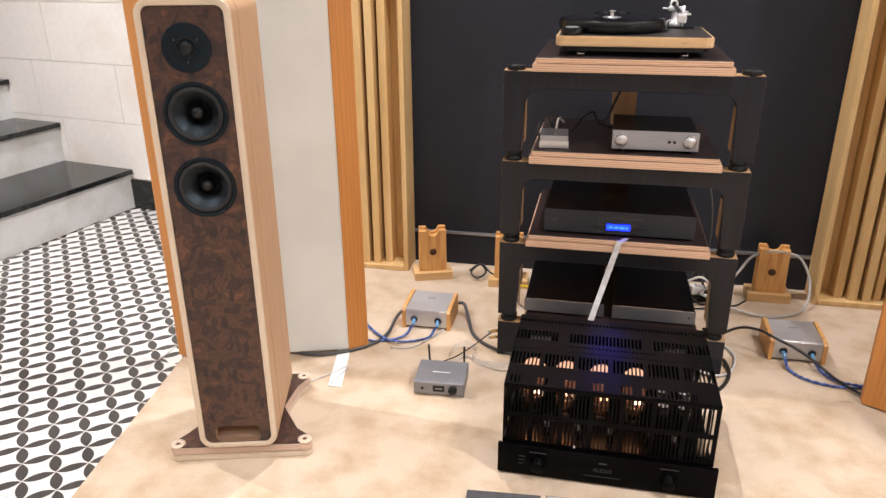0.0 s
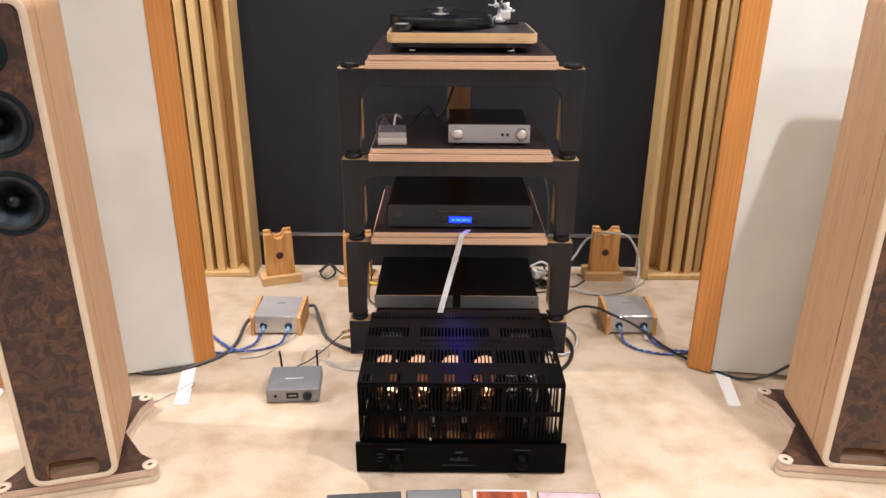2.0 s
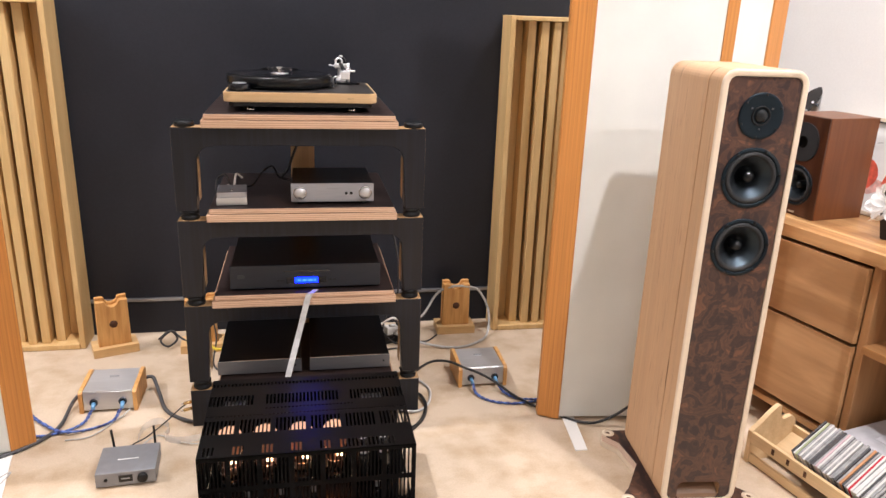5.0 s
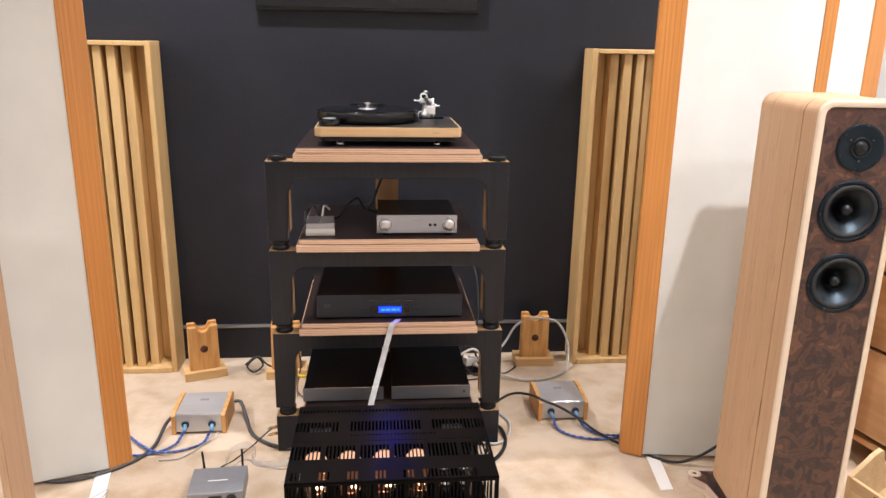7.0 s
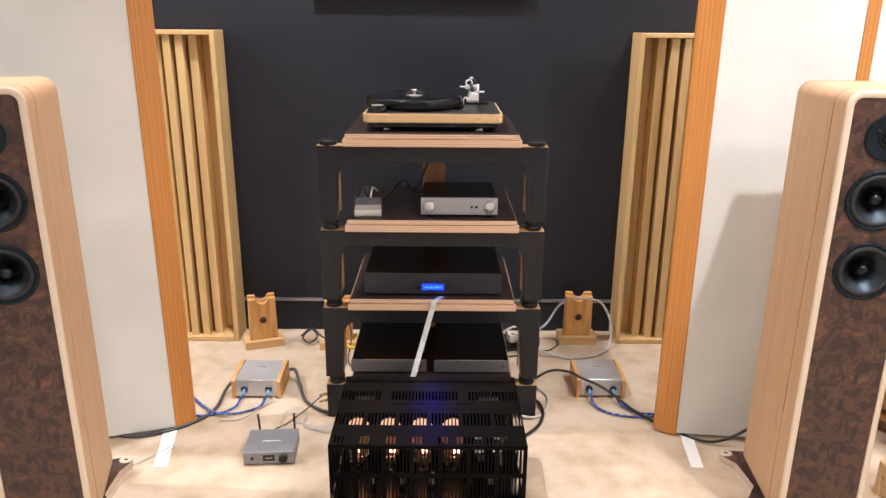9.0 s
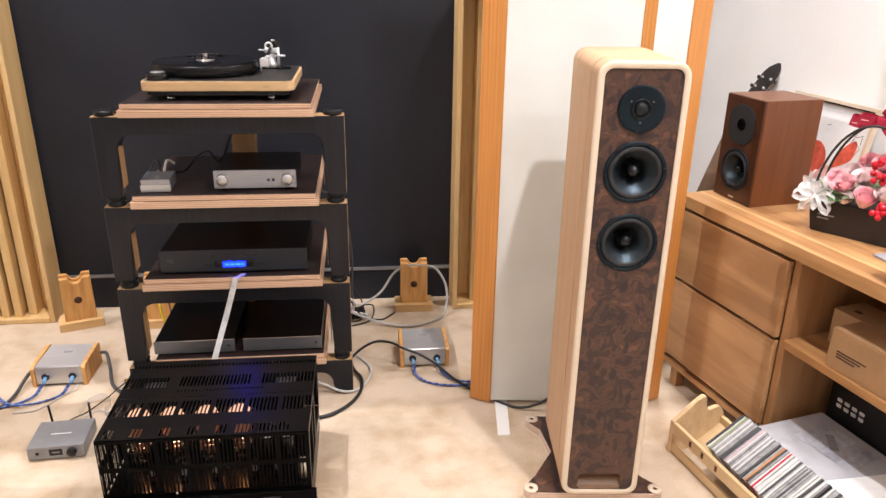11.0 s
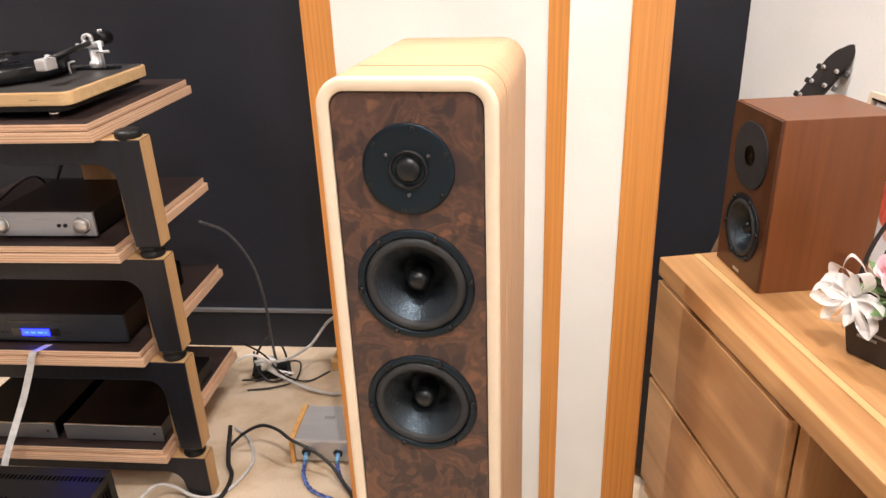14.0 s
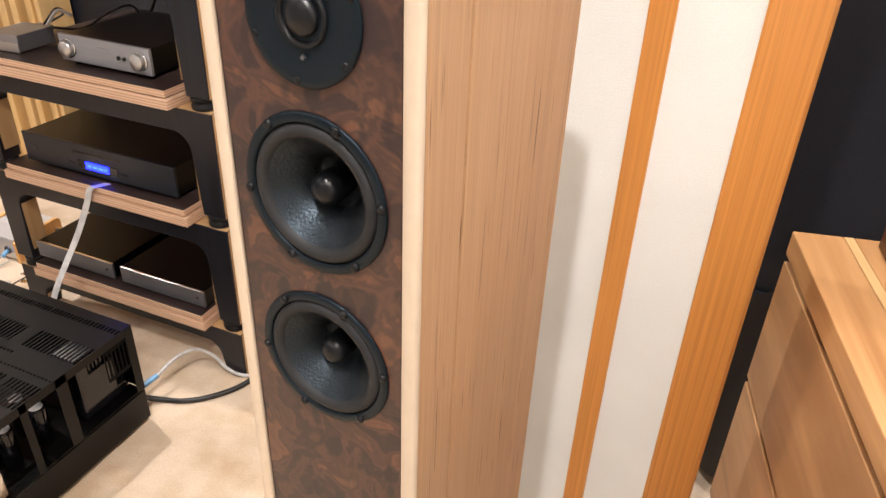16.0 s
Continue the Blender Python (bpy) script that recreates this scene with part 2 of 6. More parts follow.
M = {
    "carpet": mat("cream_carpet", (0.595, 0.480, 0.360), 0.9, 0, 0.07, 8.5, bump=0.4, bscale=220, second=(0.465, 0.345, 0.228), mix=(0.34, 0.58)),
    "black_wall": mat("black_wall_paint", (0.0162, 0.0184, 0.0268), 0.5, 0, 0.1, 3.0, bump=0.08, bscale=120, spec=0.35),
    "white_wall": mat("white_wall_paint", (0.85, 0.84, 0.82), 0.7, 0, 0.02, 2.5, bump=0.05, bscale=160),
    "stone_wall": mat("white_stone_wall", (0.82, 0.79, 0.74), 0.45, 0, 0.03, 1.6, bump=0.1, bscale=40, second=(0.70, 0.60, 0.50), mix=(0.28, 0.5)),
    "ceiling": mat("ceiling_paint", (0.82, 0.81, 0.79), 0.8, 0, 0.02),
    "granite": mat("black_granite", (0.02, 0.021, 0.02), 0.16, 0, 0.3, 30, bump=0.0, bscale=300),
    "riser": mat("white_riser", (0.70, 0.71, 0.71), 0.5, 0, 0.03, 5, second=(0.58, 0.58, 0.55)),
    "cloth": mat("white_speaker_cloth", (0.765, 0.785, 0.755), 0.9, 0, 0.04, 3, bump=0.4, bscale=500),
    "oak_orange": flowing("orange_oak", (0.60, 0.258, 0.064), (0.45, 0.170, 0.040), 0.012),
    "cream": mat("cream_edge", (0.66, 0.545, 0.415), 0.4, 0, 0.03, 6),
    "burl": burl("walnut_burl"),
    "laminate": laminate("layered_maple", (0.56, 0.395, 0.252), (0.42, 0.265, 0.15), (0.10, 0.045, 0.02)),
    "ply": ply("plywood_edge", (0.68, 0.465, 0.325), (0.44, 0.265, 0.165), 0.006),
    "darkwood": wood("dark_wood_top", (0.042, 0.027, 0.024), (0.020, 0.013, 0.012), 0.32, (0.1, 1, 1), 40),
    "ebony": mat("dark_stained_front", (0.0098, 0.0120, 0.0200), 0.34, 0, 0.12, 90, (1, 1, 0.03), 0.05, 300, (0.0076, 0.0078, 0.0104), (0.42, 0.62), 0.34),
    "sidewood": wood("light_side_wood", (0.50, 0.315, 0.155), (0.38, 0.22, 0.095), 0.5, (1, 1, 0.05), 40),
    # wood darkened by hand: the shade inside the port is in its colour
    "port_wood": wood("shaded_port_wood", (0.20, 0.115, 0.066), (0.13, 0.068, 0.036), 0.5, (0.05, 1, 1), 60),
    "pine": wood("pale_pine", (0.72, 0.50, 0.24), (0.60, 0.38, 0.15), 0.5, (1, 1, 0.05), 30),
    "block": wood("honey_wood", (0.72, 0.40, 0.14), (0.57, 0.275, 0.08), 0.5, (1, 1, 0.08), 55, contrast=(0.36, 0.6)),
    "cherry": wood("red_cherry", (0.180, 0.060, 0.018), (0.118, 0.037, 0.012), 0.36, (1, 1, 0.05), 40),
    "cherry_dark": wood("dark_cherry", (0.068, 0.023, 0.010), (0.046, 0.015, 0.008), 0.36, (1, 1, 0.05), 40),
    "black": mat("black_plastic", (0.006, 0.006, 0.0065), 0.45, 0, 0.15, spec=0.35),
    "cone": mat("black_cone", (0.0125, 0.0138, 0.0160), 0.33, 0, 0.2, 20, bump=0.38, bscale=420, spec=0.55),
    "surround": mat("dark_grey_rubber", (0.0215, 0.0225, 0.0245), 0.62, 0, 0.1, spec=0.30),
    "dome": mat("soft_black_dome", (0.006, 0.007, 0.0085), 0.30, 0, 0.1, spec=0.32),
    "chrome_dull": mat("dull_steel", (0.13, 0.135, 0.15), 0.35, 0.9, 0.05),
    "rubber": mat("black_rubber", (0.0058, 0.0066, 0.0080), 0.45, 0, 0.15, spec=0.28),
    "tweeter": mat("blue_black_plate", (0.0050, 0.0080, 0.0112), 0.42, 0, 0.1, spec=0.3),
    "gloss": mat("gloss_black", (0.006, 0.006, 0.008), 0.08, 0, 0.1),
    "metal_black": mat("black_steel", (0.0012, 0.0010, 0.0010), 0.31, 0.0, 0.08, 260, spec=0.24),
    "silver": mat("brushed_aluminium", (0.62, 0.63, 0.65), 0.34, 0.9, 0.05, 20, (0.05, 1, 1), bscale=300),
    "amp_front": mat("dull_grey_front", (0.33, 0.34, 0.375), 0.36, 0.55, 0.05, 20, (0.05, 1, 1), bscale=300),
    "unit_front": mat("dark_grey_front", (0.19, 0.195, 0.215), 0.42, 0.7, 0.05, 20, (0.05, 1, 1), bscale=300),
    "silver_dark": mat("grey_aluminium", (0.37, 0.38, 0.41), 0.36, 0.8, 0.05, 20, (0.05, 1, 1), bscale=300),
    "chrome": mat("chrome", (0.8, 0.8, 0.82), 0.12, 1.0, 0.03),
    "case_grey": mat("pale_grey_metal", (0.60, 0.60, 0.615), 0.46, 0.55, 0.05, 20, (0.05, 1, 1), bscale=300),
    "rack_wood": wood("pale_beech", (0.72, 0.53, 0.31), (0.62, 0.42, 0.22), 0.5, (0.06, 1, 1), 30),
    "blue_led": glow("blue_display", (0.0012, 0.006, 1.0), 17),
}


M["darkwood"].node_tree.nodes["Principled BSDF"].inputs["Specular IOR Level"].default_value = 0.28
# gloss tinted blue, so that highlights on the drivers come out bluish
for key in ("cone", "tweeter"):
    M[key].node_tree.nodes["Principled BSDF"].inputs["Specular Tint"].default_value = (0.60, 0.82, 1.0, 1)

# ---- mesh helpers ----
def box(x0, x1, y0, y1, z0, z1, bev=0.002, seg=2):
    bm = bmesh.new()
    bmesh.ops.create_cube(bm, size=1, matrix=Matrix.Translation(((x0 + x1) / 2, (y0 + y1) / 2, (z0 + z1) / 2)) @ Matrix.Diagonal((x1 - x0, y1 - y0, z1 - z0, 1)))
    if bev:
        bmesh.ops.bevel(bm, geom=bm.edges[:], offset=bev, segments=seg, affect="EDGES", profile=0.6)
    return bm


def prism(poly, z0, z1, bev=0.0, seg=2):
    """A polygon in x and y, drawn up from z0 to z1."""
    bm = bmesh.new()
    lo = [bm.verts.new((x, y, z0)) for x, y in poly]
    hi = [bm.verts.new((x, y, z1)) for x, y in poly]
    k = len(poly)
    bm.faces.new(lo[::-1])
    bm.faces.new(hi)
    for a in range(k):
        bm.faces.new((lo[a], lo[(a + 1) % k], hi[(a + 1) % k], hi[a]))
    bmesh.ops.recalc_face_normals(bm, faces=bm.faces)
    if bev:
        rim = [e for e in bm.edges if abs(e.verts[0].co.z - e.verts[1].co.z) < 1e-6]
        bmesh.ops.bevel(bm, geom=rim, offset=bev, segments=seg, affect="EDGES")
    return bm


def round_rect(w, h, r, n=8, cx=0.0, cy=0.0):
    out = []
    for sx, sy, a0 in ((1, -1, -90), (1, 1, 0), (-1, 1, 90), (-1, -1, 180)):
        for k in range(n + 1):
            a = radians(a0 + 90 * k / n)
            out.append((cx + sx * (w / 2 - r) + r * math.cos(a), cy + sy * (h / 2 - r) + r * math.sin(a)))
    return out


def stand(bm):
    """Turns a shape drawn in x and y upright: y becomes z, and what was up faces -y."""
    bmesh.ops.transform(bm, matrix=Matrix(((1, 0, 0, 0), (0, 0, -1, 0), (0, 1, 0, 0), (0, 0, 0, 1))), verts=bm.verts)
    return bm


def lathe(profile, n=32):
    """A profile of (radius, z), turned round z."""
    bm = bmesh.new()
    rings = []
    for r, z in profile:
        rings.append([bm.verts.new((0, 0, z))] if r < 1e-6 else [bm.verts.new((r * math.cos(2 * math.pi * k / n), r * math.sin(2 * math.pi * k / n), z)) for k in range(n)])
    for a, b in zip(rings, rings[1:]):
        for k in range(n):
            v = [a[k % len(a)], a[(k + 1) % len(a)], b[(k + 1) % len(b)], b[k % len(b)]]
            v = list(dict.fromkeys(v))
            if len(v) > 2:
                bm.faces.new(v)
    bmesh.ops.recalc_face_normals(bm, faces=bm.faces)
    for f in bm.faces:
        f.smooth = True
    return bm


def spline(pts, per=6):
    pts = [Vector(p) for p in pts]
    p = [2 * pts[0] - pts[1], *pts, 2 * pts[-1] - pts[-2]]
    out = []
    for a, b, c, d in zip(p, p[1:], p[2:], p[3:]):
        for k in range(per):
            t = k / per
            out.append(0.5 * (2 * b + (c - a) * t + (2 * a - 5 * b + 4 * c - d) * t * t + (3 * b - a - 3 * c + d) * t**3))
    return out + [pts[-1]]


def tube(pts, r, n=8, per=6):
    """A round cable or rod along a smooth line; r may be one radius or a function of 0..1."""
    line = spline(pts, per) if per > 1 else [Vector(p) for p in pts]
    bm = bmesh.new()
    rings = []
    side = None
    for i, p in enumerate(line):
        d = (line[min(i + 1, len(line) - 1)] - line[max(i - 1, 0)]).normalized()
        side = d.orthogonal().normalized() if side is None else (side - d * side.dot(d)).normalized()
        up = d.cross(side)
        rad = r(i / (len(line) - 1)) if callable(r) else r
        rings.append([bm.verts.new(p + rad * (math.cos(2 * math.pi * k / n) * side + math.sin(2 * math.pi * k / n) * up)) for k in range(n)])
    for a, b in zip(rings, rings[1:]):
        for k in range(n):
            bm.faces.new((a[k], a[(k + 1) % n], b[(k + 1) % n], b[k])).smooth = True
    bm.faces.new(rings[0][::-1])
    bm.faces.new(rings[-1])
    bmesh.ops.recalc_face_normals(bm, faces=bm.faces)
    return bm


def move(bm, m):
    bmesh.ops.transform(bm, matrix=m, verts=bm.verts)
    return bm


def join(*bms):
    out = bms[0]
    for b in bms[1:]:
        me = bpy.data.meshes.new("join")
        b.to_mesh(me)
        b.free()
        out.from_mesh(me)
        bpy.data.meshes.remove(me)
    return out


def part(name, bm, material, parent=None, label="", smooth=False):
    """Links a bmesh as one mesh object, under a thing or a part."""
    me = bpy.data.meshes.new(name)
    if smooth:
        for f in bm.faces:
            f.smooth = True
    bm.to_mesh(me)
    bm.free()
    me.materials.append(M[material] if isinstance(material, str) else material)
    ob = new(name, me)
    if parent is not None:
        ob.parent = parent
    if label:
        ob["label"] = label
    return ob


def thing(name, m, label, category, group=""):
    ob = new(name)
    ob.empty_display_size = 0.05
    ob.matrix_basis = m
    return tagged(ob, label, category, group)


def setting(name, bm, material, label, category):
    return tagged(part(name, bm, material), label, category, kind="structure")


def quad_wall(ax, ay, bx, by, z0, z1, thick):
    """An upright wall along a line, whose thickness lies to the left of the way from a to b."""
    d = Vector((bx - ax, by - ay)).normalized()
    nx, ny = -d.y * thick, d.x * thick
    return prism([(ax, ay), (bx, by), (bx + nx, by + ny), (ax + nx, ay + ny)], z0, z1)


# ---- the room ----
WALL_Y = 2.93
setting("floor", prism([(-0.64, -2.6), (2.9, -2.6), (2.9, 3.0), (-1.425, 3.0)], -0.12, 0.0), "carpet", "cream mottled floor covering in the listening room", "floor")
setting("wall_north", quad_wall(1.908, WALL_Y, -1.12, WALL_Y, 0, CEIL, -0.12), "black_wall", "matt black painted wall behind the equipment", "wall")
setting("wall_east", quad_wall(2.721, -2.6, 1.8905, WALL_Y + 0.12, 0, CEIL, -0.12), "white_wall", "plain white painted side wall", "wall")
setting("wall_south", box(-4.4, 2.85, -2.72, -2.6, 0, CEIL, 0), "white_wall", "plain white wall behind the listening place", "wall")
setting("wall_west", box(-4.52, -4.4, -2.72, 4.2, -0.12, CEIL, 0), "white_wall", "plain white wall", "wall")
setting("ceiling", box(-4.5, 2.95, -2.7, 4.2, CEIL, CEIL + 0.1, 0), "ceiling", "white painted ceiling", "ceiling")

# black skirting with its ledge, and the return of the black wall
setting("baseboard", box(-1.12, 1.904, WALL_Y - 0.012, WALL_Y - 0.001, 0, 0.135, 0.003), "black_wall", "black skirting board along the black wall", "skirting board")
setting("trim", box(-1.12, 1.40, WALL_Y - 0.016, WALL_Y - 0.001, 0.137, 0.149, 0.002), M["silver_dark"], "thin grey strip on top of the black skirting", "trim")
setting("wall_return", box(-1.12, -1.0, WALL_Y + 0.12, 4.2, 0, CEIL, 0), "black_wall", "end of the black partition wall", "wall")

# ---- stairs and tiled hall, turned against the listening room ----
HALL = pose(-2.42, 3.36, 0, 0, 0, -11.0)


def stairs():
    wall = setting("wall_stair", move(box(-2.2, 1.3, 0.0, 0.12, 0, CEIL, 0), HALL), "stone_wall", "white marble-look wall beside the stairs", "wall")
    rng = random.Random(5)
    for row in range(7):
        z0 = 0.16 + 0.3 * row
        x = -2.2 + rng.uniform(0, 0.6) * (row % 2)
        while x < 1.27:
            x1 = min(x + 0.6, 1.3)
            part("tile", move(box(x + 0.0012, x1 - 0.0012, -0.012, -0.001, z0 + 0.0012, z0 + 0.2988, 0.0008, 1), HALL), "stone_wall", wall)
            x = x1
    setting("skirting", move(box(0.02, 1.3, -0.02, -0.013, 0.0, 0.158, 0.002), HALL), "granite", "black stone skirting at the foot of the white wall", "skirting board")
    t = thing("staircase", HALL, "white stairs with polished black granite treads", "stairs")
    for k in range(5):
        x1, z = (0.05, -0.425, -0.755, -1.1, -1.45)[k], 0.215 * (k + 1)
        part("riser", box(-2.2, x1 - 0.02, -1.9, -0.013, z - 0.215, z - 0.026, 0), "riser", t, "white painted riser with faint stains")
        part("tread", box(x1 - 0.5, x1, -1.92, -0.014, z - 0.026, z, 0.004), "granite", t, "polished black granite tread")


stairs()


def leaf_tile_material():
    """White glazed tile with dark leaves along a square net, as overlapping circles make them."""
    m = bpy.data.materials.new("leaf_pattern_tile")
    m.use_nodes = True
    n, l = m.node_tree.nodes, m.node_tree.links
    b = n["Principled BSDF"]

    def op(kind, a, c=None):
        k = n.new("ShaderNodeMath")
        k.operation = kind
        for i, v in enumerate((a, c)):
            if v is None:
                continue
            if isinstance(v, (int, float)):
                k.inputs[i].default_value = v
            else:
                l.new(v, k.inputs[i])
        return k.outputs[0]

    tc = n.new("ShaderNodeTexCoord")
    sep = n.new("ShaderNodeSeparateXYZ")
    l.new(tc.outputs["Object"], sep.inputs[0])
    along = op("ADD", sep.outputs[0], sep.outputs[1])
    across = op("SUBTRACT", sep.outputs[0], sep.outputs[1])
    u = op("ABSOLUTE", op("SUBTRACT", op("FRACT", op("DIVIDE", along, PITCH * math.sqrt(2))), 0.5))
    v = op("ABSOLUTE", op("SUBTRACT", op("FRACT", op("DIVIDE", across, PITCH * math.sqrt(2))), 0.5))

    def dist(a, c):
        return op("SQRT", op("ADD", op("POWER", op("SUBTRACT", 1.0, a), 2.0), op("POWER", c, 2.0)))

    d = op("MINIMUM", dist(u, v), dist(v, u))
    edge = n.new("ShaderNodeMapRange")
    edge.inputs["From Min"].default_value, edge.inputs["From Max"].default_value = 0.685, 0.70
    l.new(d, edge.inputs["Value"])
    nz = n.new("ShaderNodeTexNoise")
    nz.inputs["Scale"].default_value, nz.inputs["Detail"].default_value = 9, 5
    geo = n.new("ShaderNodeNewGeometry")
    l.new(geo.outputs["Position"], nz.inputs["Vector"])
    dark = n.new("ShaderNodeMix")
    dark.data_type = "RGBA"
    dark.inputs[6].default_value, dark.inputs[7].default_value = (0.035, 0.032, 0.03, 1), (0.065, 0.058, 0.052, 1)
    l.new(nz.outputs["Fac"], dark.inputs[0])
    lite = n.new("ShaderNodeMix")
    lite.data_type = "RGBA"
    lite.inputs[6].default_value, lite.inputs[7].default_value = (0.70, 0.68, 0.65, 1), (0.80, 0.79, 0.77, 1)
    l.new(nz.outputs["Fac"], lite.inputs[0])
    mx = n.new("ShaderNodeMix")
    mx.data_type = "RGBA"
    l.new(edge.outputs[0], mx.inputs[0])
    l.new(dark.outputs[2], mx.inputs[6])
    l.new(lite.outputs[2], mx.inputs[7])
    l.new(mx.outputs[2], b.inputs["Base Color"])
    b.inputs["Roughness"].default_value = 0.3
    return m


PITCH, TILE_TURN = 0.08, -5.0
M["tile"] = leaf_tile_material()
TILES = pose(-1.289, 1.325, 0, 0, 0, TILE_TURN)


def hall_floor():
    side = 2 * math.sqrt(2) * PITCH
    bed = setting("floor_hall", move(box(-3.6, 1.0, -4.4, 3.0, -0.12, -0.009, 0), TILES), "tile", "white floor tiles with dark leaf pattern", "floor")
    me = bpy.data.meshes.new("tile")
    bm = box(-side / 2 + 0.0008, side / 2 - 0.0008, -side / 2 + 0.0008, side / 2 - 0.0008, -0.008, 0, 0.0012, 1)
    bm.to_mesh(me)
    bm.free()
    me.materials.append(M["tile"])
    for i in range(-9, 2):
        for j in range(-3, 11):
            p = TILES @ Vector((side * i, side * j, 0))
            if p.x > -1.15 + 0.14 * (1.2 - p.y) or (p.y - 3.3) > -0.2 * (p.x + 2.4):
                continue
            ob = new("tile", me)
            ob.parent = bed
            ob.matrix_basis = TILES @ pose(side * i, side * j, -0.004)




# ---- planar loudspeakers: white cloth between orange oak rails ----
def planar_speaker(m, side, label):
    """side 1: the thin strip lies to +x; -1 is the mirror image."""
    t = thing("planar_loudspeaker", m, label, "loudspeaker", "white planar loudspeakers")
    h = 1.82

    def slab(poly, z0, z1, bev):
        pts = [(side * x, y) for x, y in poly]
        return prism(pts if side > 0 else pts[::-1], z0, z1, bev)

    part("cloth_panel", slab([(0.0, 0.0), (0.376, 0.0), (0.376, 0.05), (0.0, 0.05)], 0.012, h - 0.01, 0), "cloth", t, "stretched white speaker cloth")
    part("cloth_panel", slab([(0.41, 0.0), (0.508, 0.0), (0.508, 0.05), (0.41, 0.05)], 0.012, h - 0.01, 0), "cloth", t, "narrow strip of white speaker cloth")
    part("side_rail", slab([(-0.066, 0.024), (-0.004, -0.004), (0.0, -0.003), (0.0, 0.052), (-0.062, 0.052), (-0.066, 0.048)], 0.004, h, 0.002), "oak_orange", t, "orange oak side rail")
    part("centre_strip", slab([(0.376, -0.005), (0.41, -0.005), (0.41, 0.052), (0.376, 0.052)], 0.008, h, 0.001), "oak_orange", t, "thin orange oak strip")
    part("side_rail", slab([(0.508, -0.003), (0.512, -0.004), (0.574, 0.036), (0.578, 0.044), (0.574, 0.056), (0.508, 0.056)], 0.004, h, 0.002), "oak_orange", t, "orange oak side rail")
    part("foot", slab([(0.013, -0.185), (0.051, -0.181), (0.063, 0.25), (0.019, 0.25)] if side > 0 else [(0.021, -0.222), (0.062, -0.210), (0.011, 0.25), (-0.032, 0.25)], 0.0, 0.004, 0), "white_wall", t, "flat white foot bar")
    return t


planar_speaker(pose(0.947, 2.06, 0, 0, 0, -6.2), 1, "tall white planar loudspeaker with orange oak rails")
planar_speaker(pose(-0.731, 2.078, 0, 0, 0, 18), -1, "tall white planar loudspeaker with orange oak rails, beside the stairs")


M["hole"] = mat("dark_bore", (0.09, 0.035, 0.015), 0.8, 0, 0.1)
M["foot_ply"] = ply("foot_laminate", (0.62, 0.47, 0.38), (0.46, 0.31, 0.23), 0.006)


# ---- floorstanding loudspeakers ----
def driver(parent, x, z, r, y, label):
    """A bass driver: rim, rubber surround, cone with centre plug, and screws."""
    def face(profile, n=48):
        return move(lathe(profile, n), pose(x, y, z, 90, 0, 0))

    d = part("woofer", face([(r - 0.013, -0.002), (r - 0.0005, -0.0005), (r, 0.0016), (r - 0.0012, 0.0030), (r - 0.0075, 0.0034), (r - 0.0090, 0.0026), (r - 0.0098, -0.001)]), "tweeter", parent, label)
    part("surround", face([(r - 0.0098, -0.0012), (r - 0.0110, 0.0020), (r - 0.0135, 0.0040), (r - 0.0165, 0.0046), (r - 0.0195, 0.0036), (r - 0.0215, 0.0012), (r - 0.0225, -0.0010)]), "surround", d, "dark grey rubber surround", smooth=True)
    part("cone", face([(r - 0.0222, -0.0006), (r * 0.62, -0.0062), (r * 0.54, -0.0115), (r * 0.46, -0.0180), (r * 0.39, -0.0250), (r * 0.34, -0.0320), (r * 0.30, -0.0390), (0, -0.0395)]), "cone", d, "matt black drive cone", smooth=True)
    part("plug", face([(r * 0.195, -0.0392), (r * 0.205, -0.0200), *[(r * 0.205 * math.cos(radians(9 * k)), -0.018 + 0.0145 * math.sin(radians(9 * k))) for k in range(1, 10)], (0, -0.0035)]), "dome", d, "rounded black centre plug", smooth=True)
    for k in range(6):
        a = radians(60 * k + 7)
        part("screw", move(lathe([(0.0042, 0.0015), (0.0042, 0.0048), (0.0030, 0.0062), (0, 0.0064)], 12), pose(x + (r - 0.0042) * math.cos(a), y, z + (r - 0.0042) * math.sin(a), 90, 0, 0)), "rubber", d)
    return d


HOLES = ((0.001, 0.938), (0.001, 0.769))
PORT = (0.0870, 0.117, 0.050)


def pierced(bm, holes, r, depth, port=None):
    """Cuts round holes, and a rounded port given by its z and size, into the front of a shape, from -y inwards."""
    me = bpy.data.meshes.new("blank")
    bm.to_mesh(me)
    bm.free()
    a = new("blank", me)
    tools = []
    cuts = [move(lathe([(0, -depth), (r, -depth), (r, 0.05), (0, 0.05)], 40), pose(x, 0, z, 90, 0, 0)) for x, z in holes]
    if port:
        cuts.append(move(stand(prism(round_rect(port[1], port[2], 0.015), 0, 0.08)), Matrix.Translation((0, 0.055, port[0]))))
    for c in cuts:
        cut = bpy.data.meshes.new("cut")
        bmesh.ops.recalc_face_normals(c, faces=c.faces)
        c.to_mesh(cut)
        c.free()
        tool = new("cut", cut)
        mod = a.modifiers.new("cut", "BOOLEAN")
        mod.object, mod.operation, mod.solver = tool, "DIFFERENCE", "EXACT"
        tools.append(tool)
    out = bmesh.new()
    dg = bpy.context.evaluated_depsgraph_get()
    out.from_mesh(a.evaluated_get(dg).to_mesh())
    for ob in (a, *tools):
        bpy.data.objects.remove(ob)
    return out


